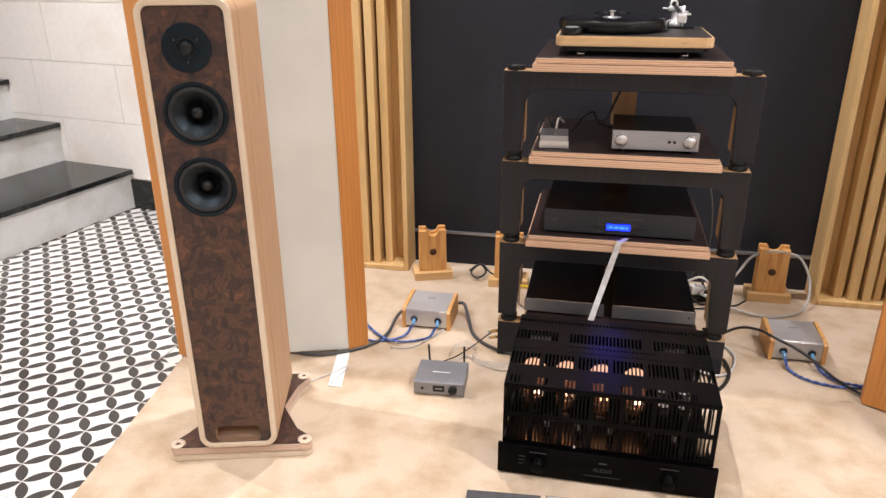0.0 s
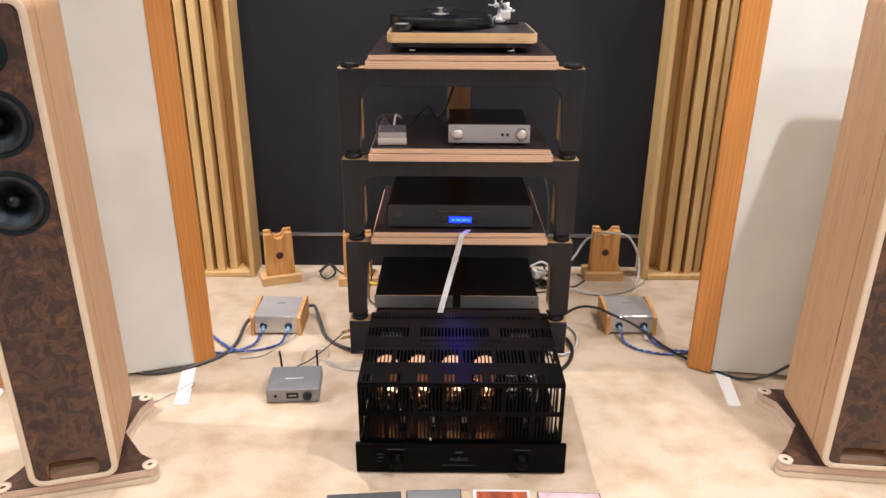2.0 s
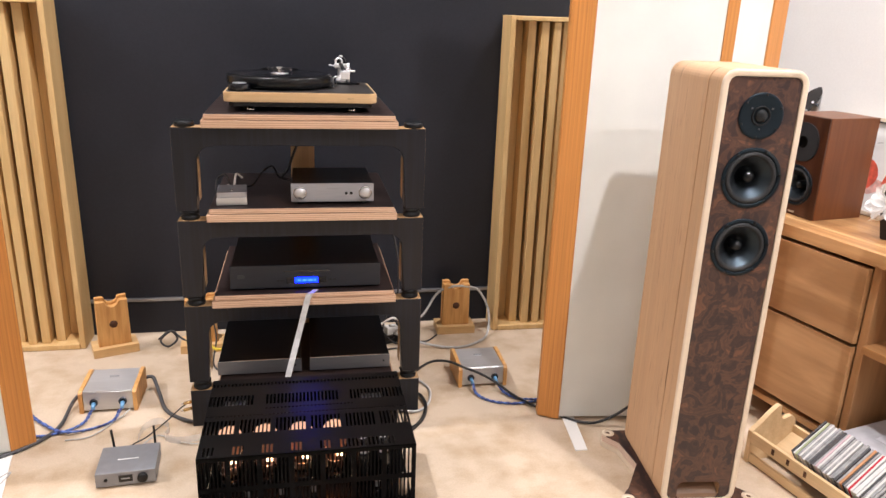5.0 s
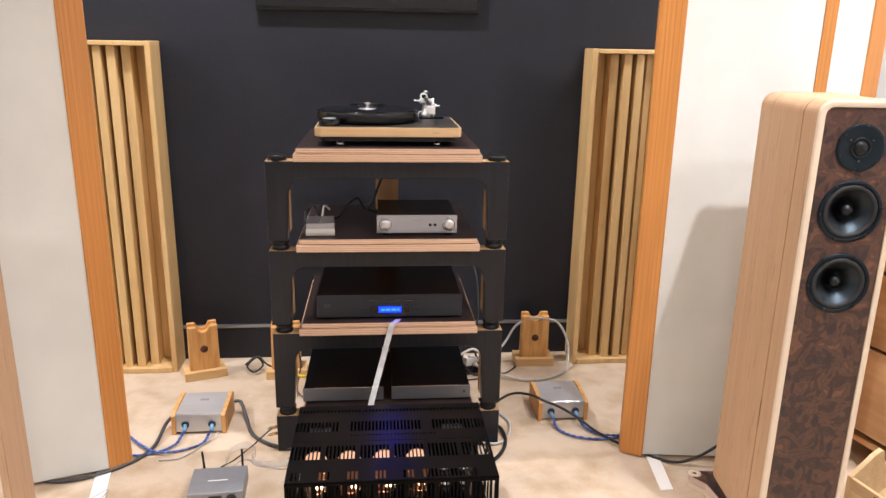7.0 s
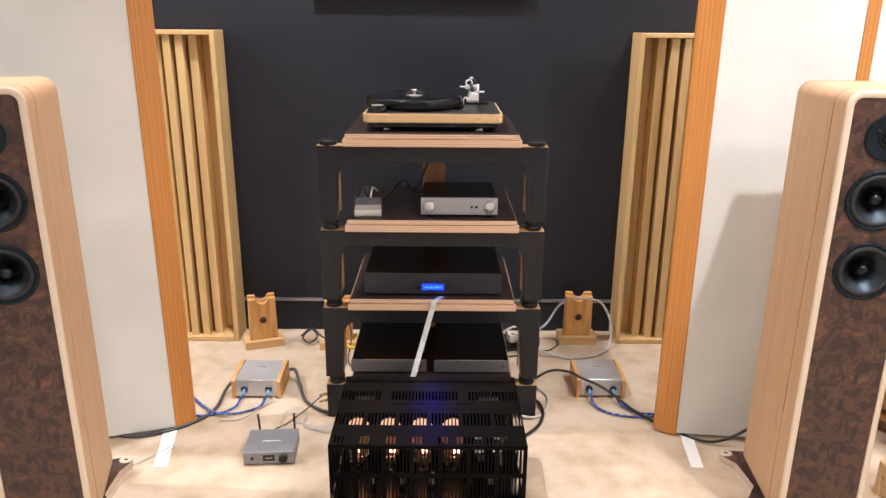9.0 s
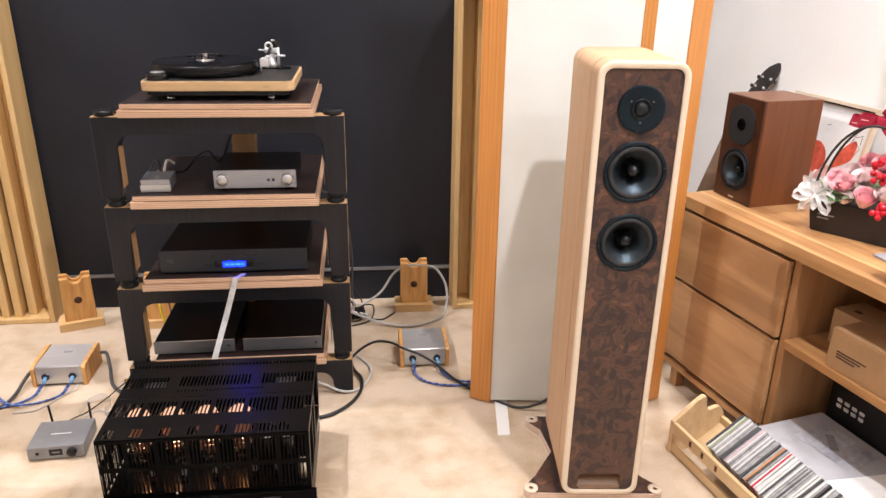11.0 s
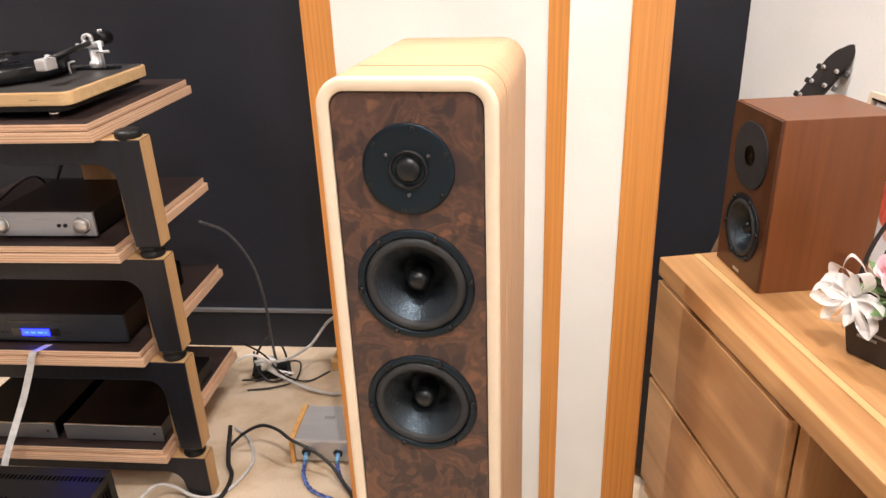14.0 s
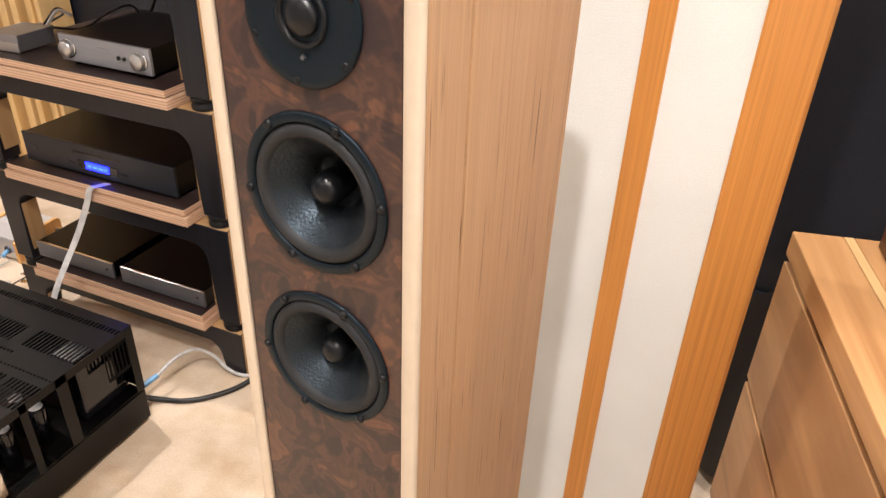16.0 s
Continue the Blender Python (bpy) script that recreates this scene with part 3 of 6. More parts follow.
def rim(w, h, r, width, depth, bev):
    """A rounded rectangular frame in x and z, its front at y = 0 with a soft outer edge, open in the middle."""
    bm = bmesh.new()
    loops = []
    for inset, y in ((0.0, depth), (0.0, bev), (bev * 0.13, bev * 0.5), (bev * 0.5, bev * 0.13), (bev, 0.0), (width - 0.0008, 0.0), (width, 0.0008), (width, depth)):
        loops.append([bm.verts.new((x, y, z)) for x, z in round_rect(w - 2 * inset, h - 2 * inset, max(0.004, r - inset), 10)])
    loops.append(loops[0])
    for p, q in zip(loops, loops[1:]):
        k = len(p)
        for i in range(k):
            bm.faces.new((p[i], p[(i + 1) % k], q[(i + 1) % k], q[i])).smooth = True
    bmesh.ops.recalc_face_normals(bm, faces=bm.faces)
    return bm


def floor_speaker(m, label, foot=0.0):
    t = thing("floorstanding_loudspeaker", m, label, "loudspeaker", "pair of floorstanding loudspeakers")
    w, z0, z1, dep = 0.2030, 0.046, 1.183, 0.308
    h = z1 - z0
    cz = (z0 + z1) / 2
    edge, face = 0.0152, 0.003

    def ring(y0, y1, ww, hh, r, bev=0.0, n=8):
        bm = prism(round_rect(ww, hh, r, n), 0, y1 - y0, bev, 3)
        return move(stand(bm), Matrix.Translation((0, y1, cz)))

    part("front_frame", move(rim(w, h, 0.034, edge, 0.0062, 0.0045), Matrix.Translation((0, 0, cz))), "cream", t, "pale cream front edge of the cabinet")
    part("cabinet_joint", ring(0.0682, 0.0712, w - 0.005, h - 0.005, 0.032), "hole", t)
    part("cabinet_shell", ring(0.0714, dep, w, h, 0.034, bev=0.002), "laminate", t, "pale laminated wood cabinet with rounded corners")
    sleeve = prism(round_rect(w + 0.0004, h + 0.0004, 0.0342, 8), 0, 0.0615)
    part("cabinet_collar", pierced(move(stand(sleeve), Matrix.Translation((0, 0.068, cz))), HOLES, 0.0655, 0.07, PORT), "laminate", t, "pale laminated wood front section")
    # black sheet stands in for the shade round the recessed baffle
    part("shadow_gap", pierced(ring(face + 0.001, 0.0062, w - 2 * edge - 0.0006, h - 2 * edge - 0.0006, 0.0195), HOLES, 0.0655, 0.05, PORT), "rubber", t)
    part("baffle", pierced(ring(face, 0.0060, w - 2 * edge - 0.0024, h - 2 * edge - 0.0024, 0.0188, bev=0.0008), HOLES, 0.0655, 0.05, PORT), "burl", t, "glossy walnut burl front panel")
    driver(t, 0.001, HOLES[0][1], 0.0715, face, "round black bass driver")
    driver(t, 0.001, HOLES[1][1], 0.0715, face, "round black bass driver")
    tw = part("tweeter", move(lathe([(0.0527, 0.0), (0.0527, 0.0022), (0.0515, 0.0032), (0.046, 0.0032), (0.030, 0.0012), (0.0235, 0.0006), (0.0, 0.0006)], 56), pose(0.0, face - 0.0002, 1.081, 90, 0, 0)), "tweeter", t, "round blue-black tweeter plate, slightly dished")
    part("dome_ring", move(lathe([(0.0228, 0.0006), (0.0222, 0.0036), (0.0208, 0.0040), (0.0192, 0.0030), (0.0180, 0.0008)], 36), pose(0.0, face - 0.0002, 1.081, 90, 0, 0)), "rubber", tw)
    part("dome", move(lathe([(0.0150, 0.0008), (0.0142, 0.0036), (0.0115, 0.0062), (0.0080, 0.0080), (0.004, 0.0090), (0, 0.0093)], 32), pose(0.0, face - 0.0002, 1.081, 90, 0, 0)), "dome", tw, "small soft black dome")
    for a, rad, size in [(35, 0.0295, 0.0022), (145, 0.0295, 0.0022), (270, 0.0295, 0.0022)] + [(22.5 + 60 * k, 0.0480, 0.0030) for k in range(6)]:
        part("screw", move(lathe([(size, 0.0008), (size, 0.0036), (size * 0.6, 0.0042), (0, 0.0042)], 10), pose(rad * math.cos(radians(a)), face - 0.0002, 1.081 + rad * math.sin(radians(a)), 90, 0, 0)), "chrome_dull" if rad < 0.04 else "rubber", tw)
    ramp = prism([(0.0045, 0.0626), (0.0545, 0.0626), (0.0545, 0.0960), (0.0400, 0.0930), (0.0220, 0.0835), (0.0090, 0.0720)], -0.0560, 0.0560)
    part("port_floor", move(ramp, Matrix(((0, 0, 1, 0), (1, 0, 0, 0), (0, 1, 0, 0), (0, 0, 0, 1)))), "port_wood", t, "curved wooden floor of the slot port")
    # foot plate with four ears
    out = []
    ears = [(foot - 0.169, 0.029), (foot + 0.169, 0.029), (foot + 0.129, 0.353), (foot - 0.129, 0.353)]
    for k, (ex, ey) in enumerate(ears):
        a0 = (180, 270, 0, 90)[k]
        for q in range(-2, 10):
            a = radians(a0 + q * 13)
            out.append((ex + 0.019 * math.cos(a), ey + 0.019 * math.sin(a)))
        nx, ny = ears[(k + 1) % 4]
        if k in (1, 3):
            mid = (foot + ((ex + nx) / 2 - foot) * 0.62, (ey + ny) / 2)
            out += [(ex * 0.8 + mid[0] * 0.1, ey + (0.05 if k == 1 else -0.05)), mid, (nx * 0.86 + mid[0] * 0.1, ny + (-0.05 if k == 1 else 0.05))]
    part("foot_plate", prism(out, 0.0, 0.017, 0.002), "cream", t, "pale laminated foot plate")
    part("foot_plate", prism(out, 0.019, 0.040, 0.002), "foot_ply", t, "laminated foot plate with pale edge")
    part("foot_veneer", prism([(foot + (x - foot) * 0.985, 0.186 + (y - 0.186) * 0.99) for x, y in out], 0.0402, 0.0435), "burl", t, "dark burl veneer on the foot plate")
    for ex, ey in ears:
        e = part("ear", move(lathe([(0, 0.040), (0.0192, 0.040), (0.0188, 0.0452), (0.0065, 0.0455), (0.0065, 0.041), (0, 0.041)], 24), Matrix.Translation((ex, ey, 0))), "cream", t, "pale round spike seat")
        part("spike_hole", move(lathe([(0, 0.0440), (0.0060, 0.0440)], 14), Matrix.Translation((ex, ey, 0))), "hole", e)
    return t


floor_speaker(pose(1.1485, 1.5282, 0, 0, 0, -6.0), "pale maple floorstanding loudspeaker with walnut burl front", -0.008)
floor_speaker(pose(-0.8225, 1.462, 0, 0, 0, 15.7), "pale maple floorstanding loudspeaker with walnut burl front, beside the tiled hall")


# ---- wall diffusers ----
def diffuser(m, side, label):
    """A shallow frame with a deep well beside its edge and upright bars of unlike depth; side -1 is the mirror image."""
    t = thing("acoustic_diffuser", m, label, "acoustic panel", "slatted acoustic diffusers")
    w, h, d = 0.50, 1.282, 0.124

    def bar(name, x0, x1, y0, y1, z0, z1, bev=0.002, label=""):
        return part(name, box(*sorted((side * x0, side * x1)), y0, y1, z0, z1, bev, 1), "pine", t, label)

    bar("side_board", 0, 0.020, -d, 0, 0.0, h)
    bar("side_board", w - 0.020, w, -d, 0, 0.0, h)
    bar("top_board", 0.0205, w - 0.0205, -d + 0.001, 0, h - 0.018, h - 0.001)
    bar("bottom_board", 0.0205, w - 0.0205, -d - 0.004, 0, 0.001, 0.022)
    bar("back_board", 0.0205, w - 0.0205, -0.014, -0.001, 0.0225, h - 0.0185, 0)
    for x0, x1, depth in ((0.021, 0.052, 0.030), (0.052, 0.078, 0.022), (0.080, 0.112, 0.088), (0.128, 0.158, 0.108), (0.176, 0.204, 0.112), (0.222, 0.246, 0.088), (0.246, 0.262, 0.05), (0.270, 0.300, 0.108), (0.318, 0.346, 0.112), (0.364, 0.396, 0.102), (0.40, 0.44, 0.06), (0.44, 0.478, 0.03)):
        bar("slat", x0, x1, -depth, -0.0142, 0.0225, h - 0.0187, 0.001)
    return t


diffuser(pose(0.907, WALL_Y - 0.0165, 0), 1, "tall pale pine slatted diffuser standing against the black wall")
diffuser(pose(-0.708, WALL_Y - 0.0165, 0), -1, "tall pale pine slatted diffuser standing against the black wall")

# ---- equipment rack ----
TIERS = (0.949, 0.677, 0.409, 0.126)
RX = 0.129


def arch(w, top, bottom, leg, bar, r):
    """An upside-down U in x and z, as a polygon that is drawn out in y."""
    h = top - bottom
    pts = [(-w / 2, 0), (-w / 2 + leg * 0.86, 0)]
    for k in range(9):
        a = radians(180 - 90 * k / 8)
        pts.append((-w / 2 + leg + r + r * math.cos(a), h - bar - r + r * math.sin(a)))
    pts += [(-x, y) for x, y in pts[::-1]]
    pts += [(w / 2, h), (-w / 2, h)]
    return move(stand(prism(pts, 0, 0.05, 0.0015, 1)), Matrix.Translation((0, 0.05, bottom)))


def rack():
    t = thing("hifi_rack", pose(RX, 2.168, 0), "four-tier open hi-fi rack with dark fronts and light plywood shelves", "rack")
    for k, top in enumerate(TIERS):
        low = TIERS[k + 1] + 0.03 if k < 3 else 0.0
        bar = 0.052 if k < 3 else 0.045
        part("front_arch", arch(0.722, top, low, 0.066, bar, 0.042), "ebony", t, "dark stained arch-shaped front frame")
        for s in (-1, 1):
            part("side_veneer", box(*sorted((s * 0.36105, s * 0.3614)), 0.003, 0.0495, low + 0.001, top - 0.001, 0), "sidewood", t, "light wood outer face of the leg")
            part("inner_veneer", box(*sorted((s * 0.2945, s * 0.2948)), 0.004, 0.049, low + 0.03, top - bar - 0.035, 0), "sidewood", t)
            part("rubber_foot", move(lathe([(0, 0), (0.024, 0), (0.027, 0.004), (0.027, 0.011), (0.022, 0.015), (0.022, 0.018), (0.027, 0.021), (0.027, 0.027), (0.024, 0.0295), (0, 0.0295)] if k else [(0, 0), (0.026, 0), (0.028, 0.003), (0.028, 0.013), (0.024, 0.017), (0.008, 0.0175), (0, 0.0165)], 24), Matrix.Translation((s * 0.327, 0.026, top + 0.0002))), "rubber", t, "round black rubber foot")
        part("top_veneer", box(-0.36, 0.36, 0.001, 0.049, top + 0.0001, top + 0.0012, 0), "sidewood", t, "light wood top edge of the frame")
        part("rear_leg", box(-0.04, 0.04, 0.40, 0.455, low - (0.03 if k < 3 else 0), top - 0.0005, 0.003), "sidewood", t, "light wood rear leg")
        part("spine", box(-0.03, 0.03, 0.051, 0.3995, top - 0.03, top - 0.001, 0.002), "sidewood", t)
        part("shelf_board", box(-0.276, 0.276, -0.026, 0.475, top + 0.0025, top + 0.024, 0.0015), "ply", t, "light plywood shelf board")
        part("shelf_board", box(-0.268, 0.268, -0.021, 0.470, top + 0.026, top + 0.0405, 0.0015), "ply", t, "light plywood upper board")
        part("shelf_top", box(-0.2675, 0.2675, -0.0205, 0.4695, top + 0.0403, top + 0.0418, 0.0005, 1), "darkwood", t, "dark wood top of the shelf")
    return t


rack()
SHELF = [z + 0.042 for z in TIERS]

M.update({
    "paper": mat("white_paper", (0.86, 0.855, 0.84), 0.6, 0, 0.03, 6),
    "plastic_wrap": mat("grey_plastic_wrap", (0.27, 0.27, 0.30), 0.3, 0, 0.08, 5, bump=0.5, bscale=25),
    "cardboard": mat("brown_cardboard", (0.37, 0.21, 0.10), 0.8, 0, 0.05, 10, bump=0.1, bscale=150),
    "ink": mat("dark_ink", (0.05, 0.03, 0.02), 0.7, 0, 0.1),
    "white_ink": mat("white_ink", (0.75, 0.75, 0.75), 0.6, 0, 0.05),
    "dim_ink": mat("dim_grey_ink", (0.035, 0.035, 0.04), 0.6, 0, 0.05),
    "grey_ink": mat("grey_ink", (0.28, 0.28, 0.29), 0.6, 0, 0.05),
    "blue_cable": mat("blue_cable", (0.10, 0.18, 0.50), 0.4, 0, 0.15, 90, second=(0.03, 0.05, 0.20)),
    "grey_cable": mat("grey_cable", (0.065, 0.065, 0.07), 0.5, 0, 0.1, 60),
    "pale_cable": mat("pale_grey_cable", (0.50, 0.49, 0.48), 0.45, 0, 0.06, 60),
    "black_cable": mat("black_cable", (0.012, 0.012, 0.013), 0.5, 0, 0.1, 60),
    "plug_blue": mat("light_blue_plug", (0.16, 0.36, 0.60), 0.4, 0, 0.05),
    "yellow": mat("yellow_cable", (0.75, 0.55, 0.03), 0.45, 0, 0.05),
    "pink": mat("pink_petals", (0.94, 0.60, 0.62), 0.6, 0, 0.05, 40, second=(0.92, 0.47, 0.52)),
    "palepink": mat("pale_pink_petals", (0.95, 0.77, 0.76), 0.7, 0, 0.08, 40),
    "print_pink": mat("pale_pink_print", (0.86, 0.52, 0.46), 0.6, 0, 0.12, 30),
    "redpetal": mat("orange_red_petals", (0.78, 0.13, 0.075), 0.6, 0, 0.12, 30),
    "berry": mat("red_berries", (0.55, 0.01, 0.025), 0.25, 0, 0.1),
    "leaf": mat("green_leaves", (0.07, 0.16, 0.05), 0.5, 0, 0.2, 40, second=(0.16, 0.24, 0.10)),
    "ribbon_red": mat("crimson_ribbon", (0.33, 0.010, 0.036), 0.35, 0, 0.1),
    "ribbon_white": mat("white_ribbon", (0.80, 0.78, 0.76), 0.35, 0, 0.05),
    "basket": mat("black_basket", (0.018, 0.013, 0.012), 0.55, 0, 0.15),
    "guitar": wood("dark_guitar_wood", (0.014, 0.011, 0.011), (0.008, 0.007, 0.007), 0.3),
    "guitar_neck": wood("brown_neck_wood", (0.17, 0.095, 0.05), (0.1, 0.055, 0.03), 0.5),
    "filament": glow("tube_filament", (1.0, 0.60, 0.32), 15.0),
    "tube_plate": mat("grey_valve_plate", (0.10, 0.07, 0.06), 0.45, 0.6, 0.15, 40),
    "copper": mat("coppery_rod", (0.62, 0.40, 0.28), 0.28, 0.9, 0.08, 40),
    # valve domes and sleeves get a glow for the light they only reflect
    "dome_glow": glow("valve_dome_glow", (1.0, 0.53, 0.33), 0.8),
    "sleeve_glow": glow("valve_sleeve_glow", (1.0, 0.40, 0.20), 0.05),
    "lamp_face": glow("downlight_face", (1.0, 0.95, 0.88), 6),
    "screen": mat("dark_screen", (0.0075, 0.0075, 0.0105), 0.16, 0, 0.1),
    "cd_dark": mat("dark_cd_cases", (0.085, 0.085, 0.09), 0.2, 0, 0.1),
    "cd_mix": mat("grey_cd_cases", (0.36, 0.36, 0.36), 0.2, 0, 0.12, 30, second=(0.24, 0.24, 0.25)),
    "cd_white": mat("white_cd_cases", (0.64, 0.64, 0.63), 0.2, 0, 0.05),
    "cd_green": mat("green_cd_cases", (0.38, 0.44, 0.27), 0.2, 0, 0.05),
    "cd_red": mat("red_cd_cases", (0.5, 0.03, 0.05), 0.25, 0, 0.1),
    "cd_wood": wood("cd_cover_wood", (0.42, 0.10, 0.05), (0.16, 0.04, 0.025), 0.25, (1, 0.1, 1), 60),
    "cd_pink": mat("pale_pink_cover", (0.62, 0.46, 0.50), 0.25, 0, 0.1, 20),
})


def glass():
    """Thin clear glass: it lets light straight through and mirrors a little, more at the rim."""
    m = bpy.data.materials.new("tube_glass")
    m.use_nodes = True
    n, l = m.node_tree.nodes, m.node_tree.links
    n.remove(n["Principled BSDF"])
    clear, shine, both, rim_gloss = n.new("ShaderNodeBsdfTransparent"), n.new("ShaderNodeBsdfGlossy"), n.new("ShaderNodeMixShader"), n.new("ShaderNodeFresnel")
    clear.inputs["Color"].default_value = (0.96, 0.95, 0.94, 1)
    shine.inputs["Roughness"].default_value = 0.04
    rim_gloss.inputs["IOR"].default_value = 1.4
    l.new(rim_gloss.outputs[0], both.inputs[0])
    l.new(clear.outputs[0], both.inputs[1])
    l.new(shine.outputs[0], both.inputs[2])
    l.new(both.outputs[0], n["Material Output"].inputs["Surface"])
    return m


M["glass"] = glass()


def letters(name, text, size, m, material, parent):
    """Lettering in the built-in font, turned into a flat mesh; it lies in x and y of the pose m."""
    c = bpy.data.curves.new(name, "FONT")
    c.body, c.size, c.extrude, c.align_x, c.align_y = text, size, 0.0002, "CENTER", "CENTER"
    tmp = new(name, c)
    me = bpy.data.meshes.new_from_object(tmp.evaluated_get(bpy.context.evaluated_depsgraph_get()))
    bpy.data.objects.remove(tmp)
    bpy.data.curves.remove(c)
    me.transform(m)
    me.materials.clear()
    me.materials.append(M[material])
    ob = new(name, me)
    ob.parent = parent
    return ob


# ---- screen on the black wall, ceiling lights ----
tv = thing("wall_screen", pose(0.069, WALL_Y - 0.001, 1.402), "black flat screen hung on the black wall", "screen")
part("housing", box(-0.418, 0.418, -0.030, -0.001, 0, 0.50, 0.004), "black", tv)
part("panel", box(-0.41, 0.41, -0.0325, -0.0305, 0.012, 0.49, 0.0005, 1), "screen", tv, "glossy black screen")

# every lamp gets a fixture, the added one over the sideboard too
for lx, ly in DOWNLIGHTS:
    d = thing("ceiling_downlight", pose(lx, ly, CEIL), "round white recessed ceiling downlight", "ceiling light", "ceiling downlights")
    part("trim_ring", lathe([(0.045, -0.002), (0.047, -0.012), (0.06, -0.012), (0.066, -0.004), (0.066, -0.0005)], 32), "paper", d)
    part("lens", lathe([(0, -0.003), (0.044, -0.003)], 24), "lamp_face", d)


# ---- turntable ----
def turntable():
    z = SHELF[0]
    t = thing("turntable", pose(0.130, 2.186, z), "record player with light wood plinth and black platter", "turntable")
    for x, y in ((-0.145, 0.05), (0.145, 0.05), (0.0, 0.29)):
        part("foot", move(lathe([(0, 0), (0.011, 0), (0.012, 0.002), (0.009, 0.006), (0.009, 0.0155), (0, 0.0155)], 20), Matrix.Translation((x, y, 0.0003))), "chrome", t, "small chrome foot")
    part("underplate", prism(round_rect(0.408, 0.338, 0.02, 6, 0, 0.175), 0.015, 0.029, 0.001), "black", t)
    part("plinth", prism(round_rect(0.436, 0.36, 0.026, 8, 0, 0.18), 0.028, 0.0555, 0.002), "ply_plinth", t, "pale wooden plinth with rounded corners")
    part("top_plate", prism(round_rect(0.422, 0.346, 0.020, 8, 0, 0.18), 0.0550, 0.0567), "plinth_top", t, "dark top plate")
    at = Matrix.Translation((-0.064, 0.190, 0))
    part("platter", move(lathe([(0, 0.0577), (0.146, 0.0577), (0.1520, 0.0595), (0.1560, 0.064), (0.1575, 0.070), (0.1575, 0.0900), (0.155, 0.0930), (0, 0.0930)], 64), at), "platter", t, "thick black platter")
    rec = part("record", move(lathe([(0, 0.0934), (0.150, 0.0934), (0.1515, 0.0946), (0.149, 0.0955), (0.052, 0.0950), (0, 0.0950)], 64), at), "gloss", t, "black vinyl record")
    part("record_label", move(lathe([(0, 0.0954), (0.028, 0.0954)], 32), at), "silver", rec, "small silver label")
    part("clamp", move(lathe([(0, 0.0956), (0.022, 0.0956), (0.022, 0.0980), (0.018, 0.0995), (0.009, 0.1005), (0.0065, 0.1040), (0.0065, 0.1110), (0.012, 0.1122), (0.012, 0.1140), (0.008, 0.1150), (0, 0.1152)], 32), at), "chrome", t, "polished metal record clamp")
    part("clear_disc", move(lathe([(0.0095, 0.1065), (0.056, 0.1065), (0.057, 0.1075), (0.056, 0.1085), (0.0095, 0.1085)], 40), at), "glass", t, "clear acrylic disc")
    motor = part("motor_pulley", move(lathe([(0, 0.0567), (0.031, 0.0567), (0.032, 0.058), (0.032, 0.074), (0.029, 0.0765), (0, 0.0767)], 28), Matrix.Translation((-0.174, 0.042, 0))), "gloss", t, "glossy black motor cap")
    part("cap_disc", move(lathe([(0, 0.0769), (0.020, 0.0769), (0.019, 0.0785), (0, 0.0788)], 24), Matrix.Translation((-0.174, 0.042, 0))), "silver", motor, "small silver disc on the motor")
    arm = part("tonearm_base", prism(round_rect(0.112, 0.034, 0.016, 6, 0.132, 0.282), 0.0569, 0.0615, 0.001), "gloss", t, "glossy black tonearm plate")
    part("pillar", move(lathe([(0, 0.0617), (0.017, 0.0617), (0.017, 0.074), (0.012, 0.078), (0.012, 0.106), (0, 0.106)], 24), Matrix.Translation((0.128, 0.286, 0))), "arm_metal", arm, "chrome tonearm pillar")
    part("side_post", tube([(0.150, 0.276, 0.0617), (0.150, 0.276, 0.124)], 0.0042, 10, 1), "arm_metal", arm, "pale upright rod")
    part("bearing", box(0.106, 0.148, 0.272, 0.300, 0.107, 0.121, 0.003), "arm_metal", arm, "silver bearing block")
    part("bearing_ring", move(lathe([(0.007, -0.005), (0.013, -0.005), (0.013, 0.005), (0.007, 0.005), (0.007, -0.005)], 24), pose(0.120, 0.280, 0.128, 90, 0, 0)), "arm_metal", arm, "chrome bearing ring")
    part("cross_pin", tube([(0.088, 0.280, 0.116), (0.118, 0.282, 0.113)], 0.0026, 8, 1), "arm_metal", arm)
    part("cross_pin", tube([(0.140, 0.270, 0.099), (0.172, 0.272, 0.099)], 0.0034, 8, 1), "arm_metal", arm)
    part("counterweight", tube([(0.127, 0.306, 0.123), (0.131, 0.350, 0.124)], 0.0165, 24, 1), "black", arm, "round black counterweight")
    part("weight_knob", move(lathe([(0, 0.139), (0.006, 0.139), (0.006, 0.1445), (0, 0.1455)], 14), Matrix.Translation((0.129, 0.325, 0))), "arm_metal", arm)
    part("arm_tube", tube([(0.126, 0.302, 0.121), (0.130, 0.100, 0.108)], 0.0058, 12, 1), "black", arm, "straight black arm tube")
    hs = part("headshell", box(-0.013, 0.013, -0.022, 0.018, 0.088, 0.113, 0.004), "arm_metal", arm, "pale silver headshell with cartridge")
    hs.matrix_basis = pose(0.130, 0.088, 0.0, 0, 0, -3)
    part("finger_lift", tube([(0.130, 0.088, 0.112), (0.136, 0.084, 0.118), (0.146, 0.082, 0.118)], 0.003, 8, 3), "arm_metal", arm)
    part("arm_rest", tube([(0.100, 0.215, 0.0568), (0.100, 0.215, 0.082), (0.116, 0.215, 0.086)], 0.0024, 8, 2), "arm_metal", arm)
    letters("plinth_mark", "-----", 0.012, pose(0.14, -0.0005, 0.042, 90, 0, 0), "ink", t)
    return t


